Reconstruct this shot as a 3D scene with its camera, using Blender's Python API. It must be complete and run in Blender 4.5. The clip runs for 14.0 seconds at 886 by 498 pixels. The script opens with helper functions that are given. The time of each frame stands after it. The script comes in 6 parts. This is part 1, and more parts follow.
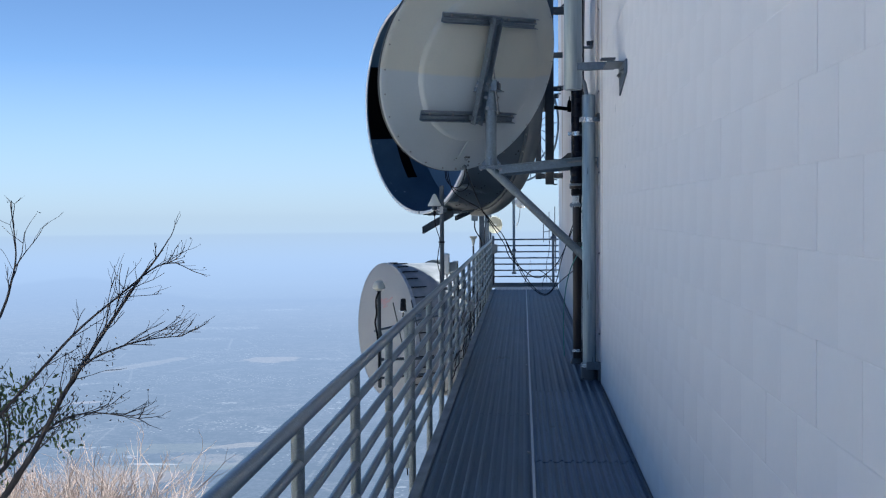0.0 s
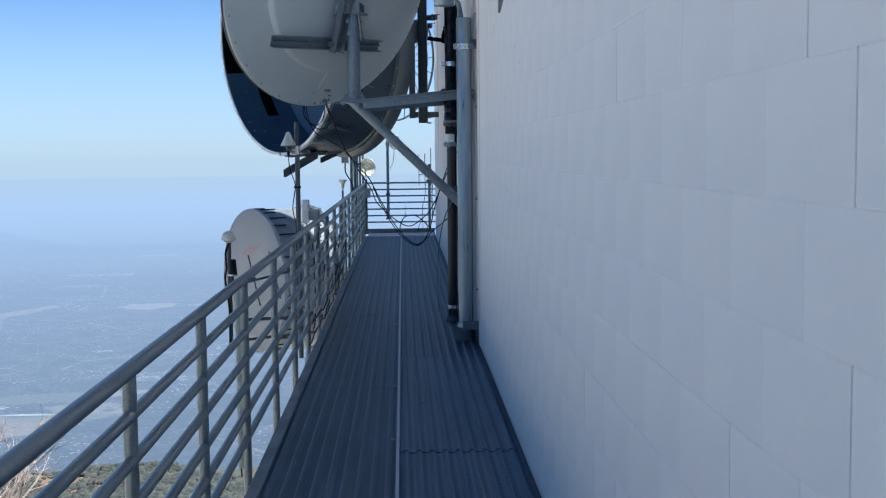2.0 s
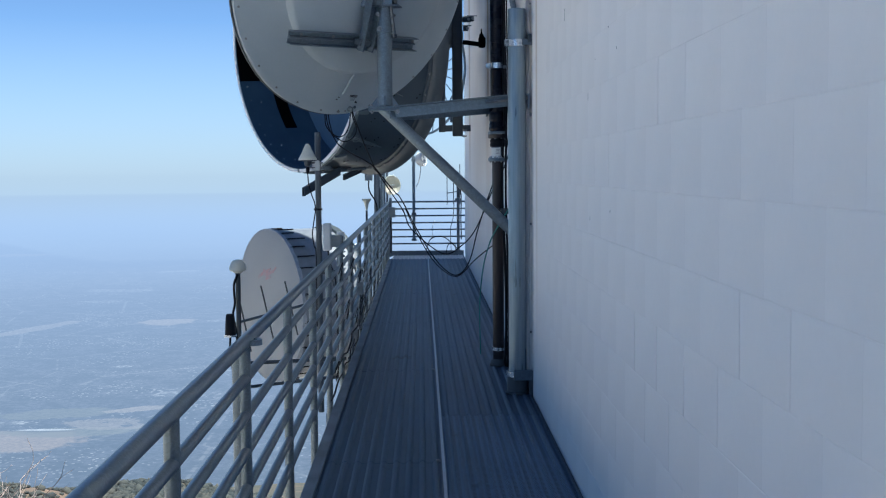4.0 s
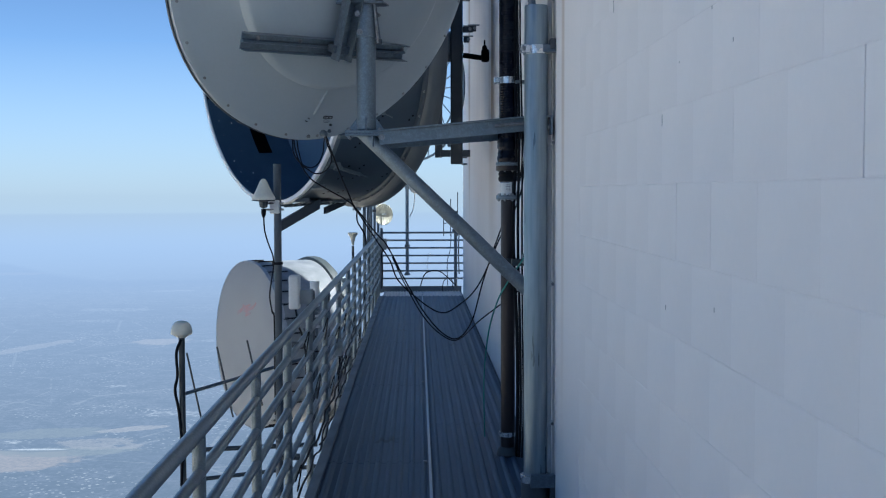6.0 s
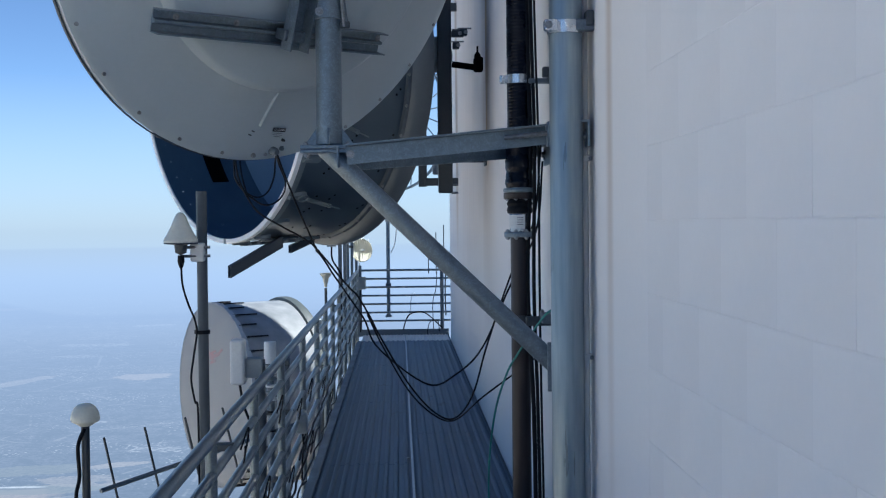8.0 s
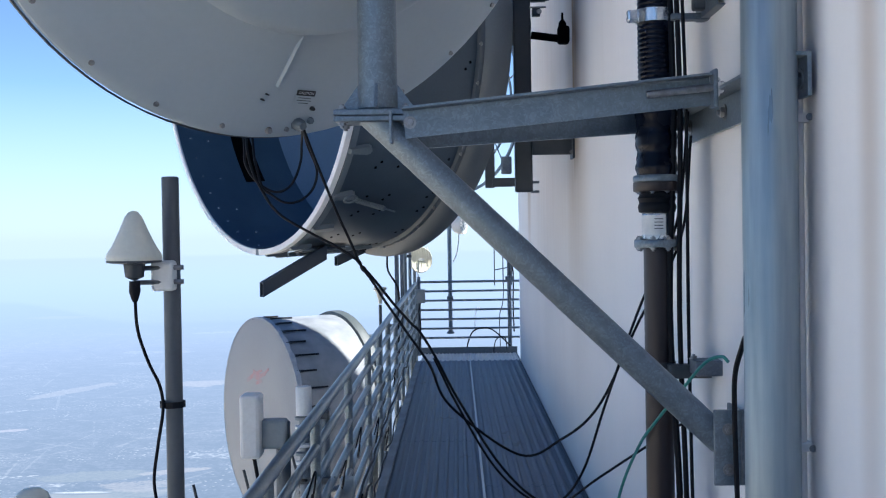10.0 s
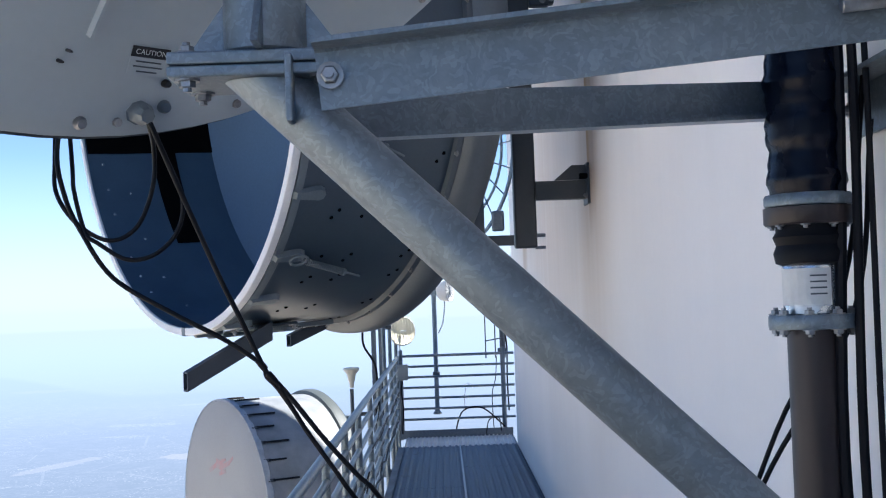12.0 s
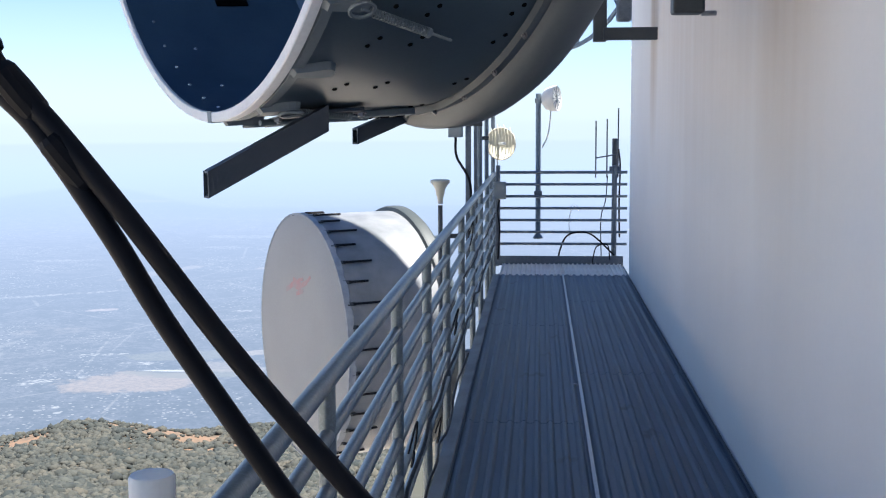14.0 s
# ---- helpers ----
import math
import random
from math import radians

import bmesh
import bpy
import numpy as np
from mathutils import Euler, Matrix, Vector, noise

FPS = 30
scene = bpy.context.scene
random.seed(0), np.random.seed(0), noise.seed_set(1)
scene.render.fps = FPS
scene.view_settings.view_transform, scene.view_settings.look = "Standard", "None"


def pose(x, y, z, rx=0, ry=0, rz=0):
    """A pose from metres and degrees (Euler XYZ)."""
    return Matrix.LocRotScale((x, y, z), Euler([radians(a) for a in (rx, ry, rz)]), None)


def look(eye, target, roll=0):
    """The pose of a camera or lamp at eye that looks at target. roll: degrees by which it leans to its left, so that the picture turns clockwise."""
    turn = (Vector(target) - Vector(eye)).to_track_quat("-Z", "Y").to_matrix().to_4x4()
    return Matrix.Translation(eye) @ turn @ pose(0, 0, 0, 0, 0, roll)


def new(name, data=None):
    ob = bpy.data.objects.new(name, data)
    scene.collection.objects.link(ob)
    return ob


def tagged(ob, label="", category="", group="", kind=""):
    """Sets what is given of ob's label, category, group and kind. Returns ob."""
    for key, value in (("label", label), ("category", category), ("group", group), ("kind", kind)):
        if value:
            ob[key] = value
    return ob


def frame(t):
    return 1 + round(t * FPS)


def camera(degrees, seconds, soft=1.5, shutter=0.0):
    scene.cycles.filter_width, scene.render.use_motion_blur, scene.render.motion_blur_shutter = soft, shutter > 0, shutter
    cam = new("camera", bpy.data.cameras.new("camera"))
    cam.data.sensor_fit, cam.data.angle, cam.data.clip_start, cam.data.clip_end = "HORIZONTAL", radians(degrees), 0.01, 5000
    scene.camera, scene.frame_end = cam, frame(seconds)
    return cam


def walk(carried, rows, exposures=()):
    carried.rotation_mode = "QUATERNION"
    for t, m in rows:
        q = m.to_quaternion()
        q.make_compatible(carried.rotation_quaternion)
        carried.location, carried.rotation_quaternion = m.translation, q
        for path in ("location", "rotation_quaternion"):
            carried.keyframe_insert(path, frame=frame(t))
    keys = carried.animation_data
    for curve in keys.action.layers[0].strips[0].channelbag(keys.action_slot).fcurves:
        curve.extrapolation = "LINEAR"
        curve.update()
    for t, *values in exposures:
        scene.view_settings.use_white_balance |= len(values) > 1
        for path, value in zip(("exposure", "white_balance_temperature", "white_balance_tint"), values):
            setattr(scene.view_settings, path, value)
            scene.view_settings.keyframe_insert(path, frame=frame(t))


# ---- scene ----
cam = camera(41.5, 14.0, 1.15)
PATH = [
    (0, (-0.059, 0.339, 1.68), (-0.196, 2.333, 1.615), -0.4),
    (0.5, (-0.014, 0.646, 1.697), (-0.053, 2.646, 1.654), -0.6),
    (1, (0.023, 1.021, 1.659), (0.053, 3.019, 1.566), -0.4),
    (1.5, (-0.006, 1.381, 1.639), (0.055, 3.375, 1.497), -0.4),
    (2, (0.048, 1.757, 1.654), (0.115, 3.749, 1.49), -0.6),
    (2.5, (-0.034, 2.19, 1.658), (0.02, 4.183, 1.505), -0.6),
    (3, (-0.111, 2.606, 1.646), (-0.072, 4.6, 1.506), -0.8),
    (5.5, (-0.096, 4.828, 1.707), (-0.06, 6.823, 1.578), 0.1),
    (6, (-0.075, 5.383, 1.778), (-0.032, 7.38, 1.679), -0.1),
    (6.5, (-0.098, 5.802, 1.794), (-0.033, 7.8, 1.732), 0.3),
    (7, (-0.075, 6.325, 1.815), (0.021, 8.323, 1.776), -0.4),
    (9.5, (-0.126, 8.686, 1.767), (-0.129, 10.685, 1.711), -0.9),
    (10, (-0.163, 9.161, 1.791), (-0.186, 11.161, 1.759), -0.9),
    (10.5, (-0.066, 9.638, 1.82), (-0.081, 11.638, 1.831), -1.3),
    (11, (-0.101, 10.089, 1.82), (-0.085, 12.088, 1.877), -1.7),
    (11.5, (-0.121, 10.575, 1.817), (-0.095, 12.573, 1.9), -2.1),
    (12, (-0.152, 11.031, 1.805), (-0.148, 13.03, 1.885), -2.0),
    (12.5, (-0.156, 11.50, 1.775), (-0.200, 13.499, 1.826), -1.2),
    (13, (-0.129, 12.022, 1.744), (-0.23, 14.019, 1.732), -1.1),
    (13.5, (-0.162, 12.42, 1.678), (-0.304, 14.412, 1.569), -0.8),
    (14, (-0.263, 12.834, 1.642), (-0.425, 14.815, 1.422), -0.3),
]
EXPOSURES = [(0.0, 1.10, 5710, 5), (3.0, 1.08, 5640, 3), (6.5, 1.02, 5620, 3), (9.5, 1.42, 5850, 7), (11.0, 1.72, 5950, 8), (12.5, 1.68, 6150, 10), (14.0, 1.62, 6260, 10)]
walk(cam, [(t, look(eye, target, roll)) for t, eye, target, roll in PATH], EXPOSURES)

# ---- world, sun, exposure ----
world = bpy.data.worlds.new("sky")
scene.world = world
world.use_nodes = True
SUN_AZ, SUN_EL = -28.0, 72.0            # degrees from +x towards +y, and above the horizon
wn = world.node_tree.nodes
sky = wn.new("ShaderNodeTexSky")
sky.sky_type = "NISHITA"
sky.sun_disc = False
sky.sun_elevation = radians(SUN_EL)
sky.sun_rotation = radians(90 - SUN_AZ)
sky.altitude = 3000
sky.air_density, sky.dust_density, sky.ozone_density = 0.8, 0.02, 3.0
wn["Background"].inputs["Strength"].default_value = 0.072
world.node_tree.links.new(sky.outputs[0], wn["Background"].inputs["Color"])
sun = new("sun", bpy.data.lights.new("sun", "SUN"))
sun.data.energy, sun.data.angle, sun.data.color = 5.0, radians(0.5), (1.0, 0.94, 0.86)
sun.matrix_world = look((math.cos(radians(SUN_AZ)) * math.cos(radians(SUN_EL)), math.sin(radians(SUN_AZ)) * math.cos(radians(SUN_EL)), math.sin(radians(SUN_EL))), (0, 0, 0))

# ---- materials ----


def material(name, colour, rough=0.6, metal=0.0, second=None, scale=6.0, amount=0.5, fine=60.0, bump=0.1, depth=0.002, stretch=(1, 1, 1), spec=0.5, grain=0.10):
    """A surface with broad stains (second colour) and fine grain, both at real size."""
    m = bpy.data.materials.new(name)
    m.use_nodes = True
    nt = m.node_tree
    b = nt.nodes["Principled BSDF"]
    b.inputs["Roughness"].default_value, b.inputs["Metallic"].default_value = rough, metal
    b.inputs["Specular IOR Level"].default_value = spec
    tc = nt.nodes.new("ShaderNodeTexCoord")
    mp = nt.nodes.new("ShaderNodeMapping")
    mp.inputs["Scale"].default_value = stretch
    nt.links.new(tc.outputs["Object"], mp.inputs["Vector"])
    n1, n2 = nt.nodes.new("ShaderNodeTexNoise"), nt.nodes.new("ShaderNodeTexNoise")
    n1.inputs["Scale"].default_value, n1.inputs["Detail"].default_value = scale, 5
    n2.inputs["Scale"].default_value, n2.inputs["Detail"].default_value = fine, 3
    for n in (n1, n2):
        nt.links.new(mp.outputs[0], n.inputs["Vector"])
    ramp = nt.nodes.new("ShaderNodeValToRGB")
    ramp.color_ramp.elements[0].position, ramp.color_ramp.elements[1].position = 0.38, 0.66
    sec = second or tuple(c * 0.7 for c in colour)
    ramp.color_ramp.elements[0].color = (*colour, 1)
    ramp.color_ramp.elements[1].color = (*[c + (d - c) * amount for c, d in zip(colour, sec)], 1)
    nt.links.new(n1.outputs["Fac"], ramp.inputs["Fac"])
    hsv = nt.nodes.new("ShaderNodeHueSaturation")
    mr = nt.nodes.new("ShaderNodeMapRange")
    mr.inputs["To Min"].default_value, mr.inputs["To Max"].default_value = 1 - grain, 1 + grain
    nt.links.new(n2.outputs["Fac"], mr.inputs["Value"])
    nt.links.new(mr.outputs[0], hsv.inputs["Value"])
    nt.links.new(ramp.outputs[0], hsv.inputs["Color"])
    nt.links.new(hsv.outputs[0], b.inputs["Base Color"])
    rr = nt.nodes.new("ShaderNodeMapRange")
    rr.inputs["To Min"].default_value, rr.inputs["To Max"].default_value = max(rough - 0.1, 0.02), min(rough + 0.12, 1)
    nt.links.new(n1.outputs["Fac"], rr.inputs["Value"])
    nt.links.new(rr.outputs[0], b.inputs["Roughness"])
    if bump:
        bp = nt.nodes.new("ShaderNodeBump")
        bp.inputs["Strength"].default_value, bp.inputs["Distance"].default_value = bump, depth
        nt.links.new(n2.outputs["Fac"], bp.inputs["Height"])
        nt.links.new(bp.outputs[0], b.inputs["Normal"])
    return m


def galvanised(name, dark, light, rough=0.42, metal=0.75):
    """Zinc coating with its spangle."""
    m = material(name, dark, rough, metal, light, 30.0, 0.55, 130, 0.10)
    mottle = next(n for n in m.node_tree.nodes if n.type == "VALTORGB").color_ramp
    mottle.elements[0].position, mottle.elements[1].position = 0.38, 0.84
    nt = m.node_tree
    vor = nt.nodes.new("ShaderNodeTexVoronoi")
    vor.inputs["Scale"].default_value = 150
    tc = next(n for n in nt.nodes if n.type == "TEX_COORD")
    nz = nt.nodes.new("ShaderNodeTexNoise")
    nz.inputs["Scale"].default_value = 20
    mixv = nt.nodes.new("ShaderNodeMix")
    mixv.data_type = "VECTOR"
    mixv.inputs["Factor"].default_value = 0.06
    nt.links.new(tc.outputs["Object"], nz.inputs["Vector"])
    nt.links.new(tc.outputs["Object"], mixv.inputs[4])
    nt.links.new(nz.outputs["Color"], mixv.inputs[5])
    nt.links.new(mixv.outputs[1], vor.inputs["Vector"])
    mr = nt.nodes.new("ShaderNodeMapRange")
    mr.inputs["From Min"].default_value, mr.inputs["From Max"].default_value = 0.50, 0.80
    mr.inputs["To Min"].default_value, mr.inputs["To Max"].default_value = 0.97, 1.18
    nt.links.new(vor.outputs["Color"], mr.inputs["Value"])
    b = nt.nodes["Principled BSDF"]
    src = b.inputs["Base Color"].links[0].from_socket
    mul = nt.nodes.new("ShaderNodeVectorMath")
    mul.operation = "SCALE"
    nt.links.new(src, mul.inputs[0])
    nt.links.new(mr.outputs[0], mul.inputs["Scale"])
    nt.links.new(mul.outputs[0], b.inputs["Base Color"])
    return m


GALV = galvanised("galvanised_steel", (0.148, 0.186, 0.220), (0.235, 0.29, 0.335), 0.38, 0.45)
GALV_OLD = galvanised("weathered_galvanised_steel", (0.110, 0.136, 0.164), (0.18, 0.215, 0.25), 0.44, 0.45)
RAIL = galvanised("dull_grey_rail_steel", (0.155, 0.182, 0.192), (0.22, 0.25, 0.26), 0.34, 0.42)
DECK = material("dark_grating_steel", (0.050, 0.079, 0.122), 0.45, 0.2, (0.100, 0.142, 0.200), 2.2, 0.8, 120, 0.15, 0.001, (1, 0.25, 1), spec=0.22)
SEAM = galvanised("seam_steel", (0.44, 0.48, 0.52), (0.56, 0.59, 0.62), 0.45, 0.2)
STRING = material("edge_channel_paint", (0.22, 0.25, 0.27), 0.55, 0.3, (0.12, 0.13, 0.13), 3, 0.6, 80, 0.1)
PAINT = material("white_wall_paint", (0.83, 0.82, 0.81), 0.75, 0, (0.76, 0.75, 0.74), 0.7, 0.6, 30, 0.08, 0.003, spec=0.3, grain=0.015)
DISH = material("off_white_dish_paint", (0.43, 0.485, 0.51), 0.45, 0, (0.38, 0.43, 0.455), 1.6, 0.6, 50, 0.03, grain=0.03)
SHELL3 = material("grey_green_rear_shell", (0.055, 0.066, 0.068), 0.5, 0.0, (0.04, 0.05, 0.05), 2.5, 0.7, 60, 0.05)
HEM = material("worn_fabric_hem", (0.36, 0.38, 0.41), 0.7, 0, (0.26, 0.28, 0.30), 9, 0.8, 60, 0.2)
SHROUD = material("chalky_white_shroud", (0.235, 0.245, 0.255), 0.38, 0, (0.13, 0.142, 0.152), 2.6, 0.9, 60, 0.05)
PIPE = material("streaked_galvanised_pipe", (0.200, 0.255, 0.290), 0.30, 0.50, (0.335, 0.39, 0.415), 26, 1.0, 60, 0.22, 0.002, (1, 1, 0.08), grain=0.12)
pr_ramp = next(n for n in PIPE.node_tree.nodes if n.type == "VALTORGB").color_ramp
pr_ramp.elements[0].position, pr_ramp.elements[1].position = 0.36, 0.76
# pale ground colour, raised to bounce light up onto the wall
BOUNCE_GRAVEL = material("pale_bounce_gravel", (0.52, 0.455, 0.375), 0.95, 0, (0.43, 0.37, 0.30), 0.3, 0.8, 6, 0.3, 0.05)
RIMW = material("white_rim_enamel", (0.74, 0.75, 0.76), 0.4, 0, (0.6, 0.61, 0.62), 4, 0.5, 60, 0.03)
DRUM = material("grey_shroud_paint", (0.051, 0.075, 0.100), 0.34, 0.25, (0.041, 0.061, 0.082), 1.6, 0.6, 80, 0.05)
BEZEL = material("pale_grey_bezel", (0.140, 0.172, 0.195), 0.42, 0.2, (0.115, 0.142, 0.162), 3, 0.5, 80, 0.05)
NAVY = material("navy_absorber_lining", (0.048, 0.092, 0.152), 0.36, 0, (0.034, 0.070, 0.122), 3, 0.7, 60, 0.08)
NAVY2 = material("blue_reflector_face", (0.088, 0.155, 0.25), 0.42, 0, (0.072, 0.13, 0.21), 2, 0.7, 60, 0.05)
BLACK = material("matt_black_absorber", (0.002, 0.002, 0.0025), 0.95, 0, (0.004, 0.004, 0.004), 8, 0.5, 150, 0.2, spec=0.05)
RUBBER = material("black_cable_jacket", (0.005, 0.006, 0.009), 0.55, 0, (0.010, 0.010, 0.013), 12, 0.6, 120, 0.08, spec=0.16)
TAPE = material("black_corrugated_jacket", (0.002, 0.004, 0.012), 0.26, 0, (0.004, 0.007, 0.016), 9, 0.6, 60, 0.2, 0.003, spec=0.20)
BROWN = material("dark_brown_conduit", (0.018, 0.013, 0.015), 0.42, 0.1, (0.029, 0.021, 0.023), 3, 0.8, 90, 0.06, 0.001, (1, 1, 0.2))
STEEL = material("bright_stainless", (0.74, 0.76, 0.78), 0.25, 0.8, (0.4, 0.4, 0.4), 15, 0.5, 150, 0.05)
BOLT = material("zinc_bolt", (0.30, 0.31, 0.32), 0.35, 0.8, (0.18, 0.17, 0.16), 40, 0.7, 200, 0.1)
REARRIM = material("mid_grey_rear_rim", (0.088, 0.106, 0.122), 0.42, 0.2, (0.07, 0.086, 0.10), 3, 0.5, 80, 0.05)
DARKST = material("dark_bracket_steel", (0.050, 0.060, 0.068), 0.5, 0.3, (0.07, 0.078, 0.085), 6, 0.7, 90, 0.1)
GREYP = material("slate_grey_paint", (0.085, 0.10, 0.115), 0.5, 0.2, (0.06, 0.07, 0.08), 4, 0.6, 90, 0.06)
SLATE = material("dark_slate_arm_paint", (0.036, 0.048, 0.064), 0.45, 0.2, (0.05, 0.062, 0.078), 4, 0.6, 90, 0.06)
CREAM = material("cream_plastic", (0.62, 0.61, 0.52), 0.4, 0, (0.54, 0.53, 0.45), 8, 0.5, 80, 0.03)
RADOME = material("white_radome_fabric", (0.32, 0.33, 0.335), 0.65, 0, (0.29, 0.30, 0.305), 1.0, 0.6, 50, 0.1)
GRILLE = material("cream_grid_paint", (0.60, 0.58, 0.47), 0.5, 0, (0.50, 0.48, 0.38), 8, 0.5, 90, 0.05)
PANELW = material("white_plastic", (0.66, 0.67, 0.66), 0.4, 0, (0.58, 0.58, 0.57), 6, 0.5, 80, 0.03)
BOXG = material("grey_plastic_box", (0.25, 0.285, 0.30), 0.5, 0, (0.2, 0.23, 0.24), 6, 0.5, 80, 0.05)
TEAL = material("teal_wire_jacket", (0.03, 0.22, 0.19), 0.4, 0, (0.02, 0.16, 0.14), 10, 0.5, 90, 0.03)
LABELK = material("black_label", (0.012, 0.012, 0.012), 0.4, 0, (0.02, 0.02, 0.02), 20, 0.5, 90, 0)
LABELW = material("white_print", (0.75, 0.75, 0.73), 0.5, 0, (0.65, 0.65, 0.63), 20, 0.5, 90, 0)
RED = material("faded_red_mark", (0.43, 0.255, 0.255), 0.7, 0, (0.35, 0.31, 0.31), 7, 1.0, 60, 0)
BARK = material("grey_brown_bark", (0.055, 0.047, 0.045), 0.85, 0, (0.10, 0.085, 0.075), 14, 0.8, 120, 0.3)
TWIG = material("dry_tan_twigs", (0.42, 0.335, 0.29), 0.85, 0, (0.26, 0.20, 0.17), 10, 0.8, 90, 0.2)
DARKLEAF = material("dark_dead_leaves", (0.045, 0.042, 0.035), 0.8, 0, (0.08, 0.07, 0.05), 12, 0.8, 90, 0.1)
LEAF = material("green_needles", (0.06, 0.10, 0.035), 0.7, 0, (0.10, 0.14, 0.05), 9, 0.8, 90, 0.1)
SOIL = material("dry_hillside_soil", (0.055, 0.056, 0.042), 0.95, 0, (0.15, 0.105, 0.07), 0.011, 1.0, 0.5, 0.3, 0.1)
CUT = material("tan_bare_earth", (0.19, 0.115, 0.070), 0.95, 0, (0.085, 0.075, 0.055), 0.07, 0.9, 0.5, 0.3, 0.1)
next(n for n in SOIL.node_tree.nodes if n.type == "VALTORGB").color_ramp.elements[0].position = 0.50

# dish shell: cream, sun-yellowed gel coat above a seam across the back
SHELL1 = DISH.copy()
SHELL1.name = "two_tone_dish_paint"
nt = SHELL1.node_tree
bs = nt.nodes["Principled BSDF"]
base = bs.inputs["Base Color"].links[0].from_socket
tc = next(n for n in nt.nodes if n.type == "TEX_COORD")
sepd = nt.nodes.new("ShaderNodeVectorMath"); sepd.operation = "DOT_PRODUCT"
sepd.inputs[1].default_value = (-0.04, 1.0, 0.0)
rag = nt.nodes.new("ShaderNodeTexNoise"); rag.inputs["Scale"].default_value = 9.0
ragm = nt.nodes.new("ShaderNodeMath"); ragm.operation = "MULTIPLY_ADD"; ragm.inputs[1].default_value = 0.03
nt.links.new(tc.outputs["Object"], sepd.inputs[0]); nt.links.new(tc.outputs["Object"], rag.inputs["Vector"])
nt.links.new(rag.outputs["Fac"], ragm.inputs[0]); nt.links.new(sepd.outputs["Value"], ragm.inputs[2])
seam_r = nt.nodes.new("ShaderNodeMapRange")
seam_r.inputs["From Min"].default_value, seam_r.inputs["From Max"].default_value = -0.075, -0.045
nt.links.new(ragm.outputs[0], seam_r.inputs["Value"])
smix = nt.nodes.new("ShaderNodeMix"); smix.data_type = "RGBA"; smix.blend_type = "MULTIPLY"
smix.inputs[7].default_value = (1.16, 1.04, 0.86, 1)
nt.links.new(seam_r.outputs[0], smix.inputs["Factor"]); nt.links.new(base, smix.inputs[6])
nt.links.new(smix.outputs[2], bs.inputs["Base Color"])

# tan and brown marks on the wall: run-off streaks below the fixings, broad tan areas, soft bands at y 11.6 and 12.0,
# with a shape of their own
nt = PAINT.node_tree
bs = nt.nodes["Principled BSDF"]
base = bs.inputs["Base Color"].links[0].from_socket
geo = nt.nodes.new("ShaderNodeNewGeometry")
sep = nt.nodes.new("ShaderNodeSeparateXYZ")
nt.links.new(geo.outputs["Position"], sep.inputs[0])
streak_total = None
for y0, near, far, z0, z1, strength in ((17.62, 0.70, 0.10, 1.7, 2.75, 0.62), (17.75, 0.32, 0.45, 1.0, 2.35, 0.26), (17.65, 1.3, 1.1, 0.3, 2.9, 0.26), (17.55, 0.06, 0.07, 0.9, 2.2, 0.10), (20.2, 3.6, 4.8, 0.0, 2.6, 0.22),
                                        (22.9, 0.7, 0.45, 0.9, 2.5, 0.40), (21.9, 0.30, 0.25, 1.3, 2.6, 0.16), (12.0, 0.16, 0.16, 0.3, 3.4, 0.20), (15.4, 2.2, 1.6, 0.6, 3.2, 0.10), (11.60, 0.09, 0.09, 0.0, 2.6, 0.28)):
    d = nt.nodes.new("ShaderNodeMath"); d.operation = "SUBTRACT"; d.inputs[1].default_value = y0
    nt.links.new(sep.outputs["Y"], d.inputs[0])
    w1, w2 = nt.nodes.new("ShaderNodeMapRange"), nt.nodes.new("ShaderNodeMapRange")
    w1.interpolation_type = w2.interpolation_type = "SMOOTHSTEP"
    w1.inputs["From Min"].default_value, w1.inputs["From Max"].default_value = -near, 0.0
    w2.inputs["From Min"].default_value, w2.inputs["From Max"].default_value = 0.0, far
    w2.inputs["To Min"].default_value, w2.inputs["To Max"].default_value = 1.0, 0.0
    nt.links.new(d.outputs[0], w1.inputs["Value"]); nt.links.new(d.outputs[0], w2.inputs["Value"])
    w = nt.nodes.new("ShaderNodeMath"); w.operation = "MULTIPLY"
    nt.links.new(w1.outputs[0], w.inputs[0]); nt.links.new(w2.outputs[0], w.inputs[1])
    h = nt.nodes.new("ShaderNodeMapRange"); h.interpolation_type = "SMOOTHSTEP"
    h.inputs["From Min"].default_value, h.inputs["From Max"].default_value = z0, z1
    h.inputs["To Max"].default_value = strength
    nt.links.new(sep.outputs["Z"], h.inputs["Value"])
    p = nt.nodes.new("ShaderNodeMath"); p.operation = "MULTIPLY"
    nt.links.new(w.outputs[0], p.inputs[0]); nt.links.new(h.outputs[0], p.inputs[1])
    if streak_total is None:
        streak_total = p.outputs[0]
    else:
        q = nt.nodes.new("ShaderNodeMath"); q.operation = "MAXIMUM"
        nt.links.new(streak_total, q.inputs[0]); nt.links.new(p.outputs[0], q.inputs[1])
        streak_total = q.outputs[0]
sn = nt.nodes.new("ShaderNodeTexNoise")
sn.inputs["Scale"].default_value = 7
smap = nt.nodes.new("ShaderNodeMapping"); smap.inputs["Scale"].default_value = (1, 1, 0.08)
nt.links.new(geo.outputs["Position"], smap.inputs["Vector"]); nt.links.new(smap.outputs[0], sn.inputs["Vector"])
rsn = nt.nodes.new("ShaderNodeMapRange"); rsn.inputs["From Min"].default_value, rsn.inputs["From Max"].default_value = 0.3, 0.7
rsn.inputs["To Min"].default_value, rsn.inputs["To Max"].default_value = 0.75, 1.0
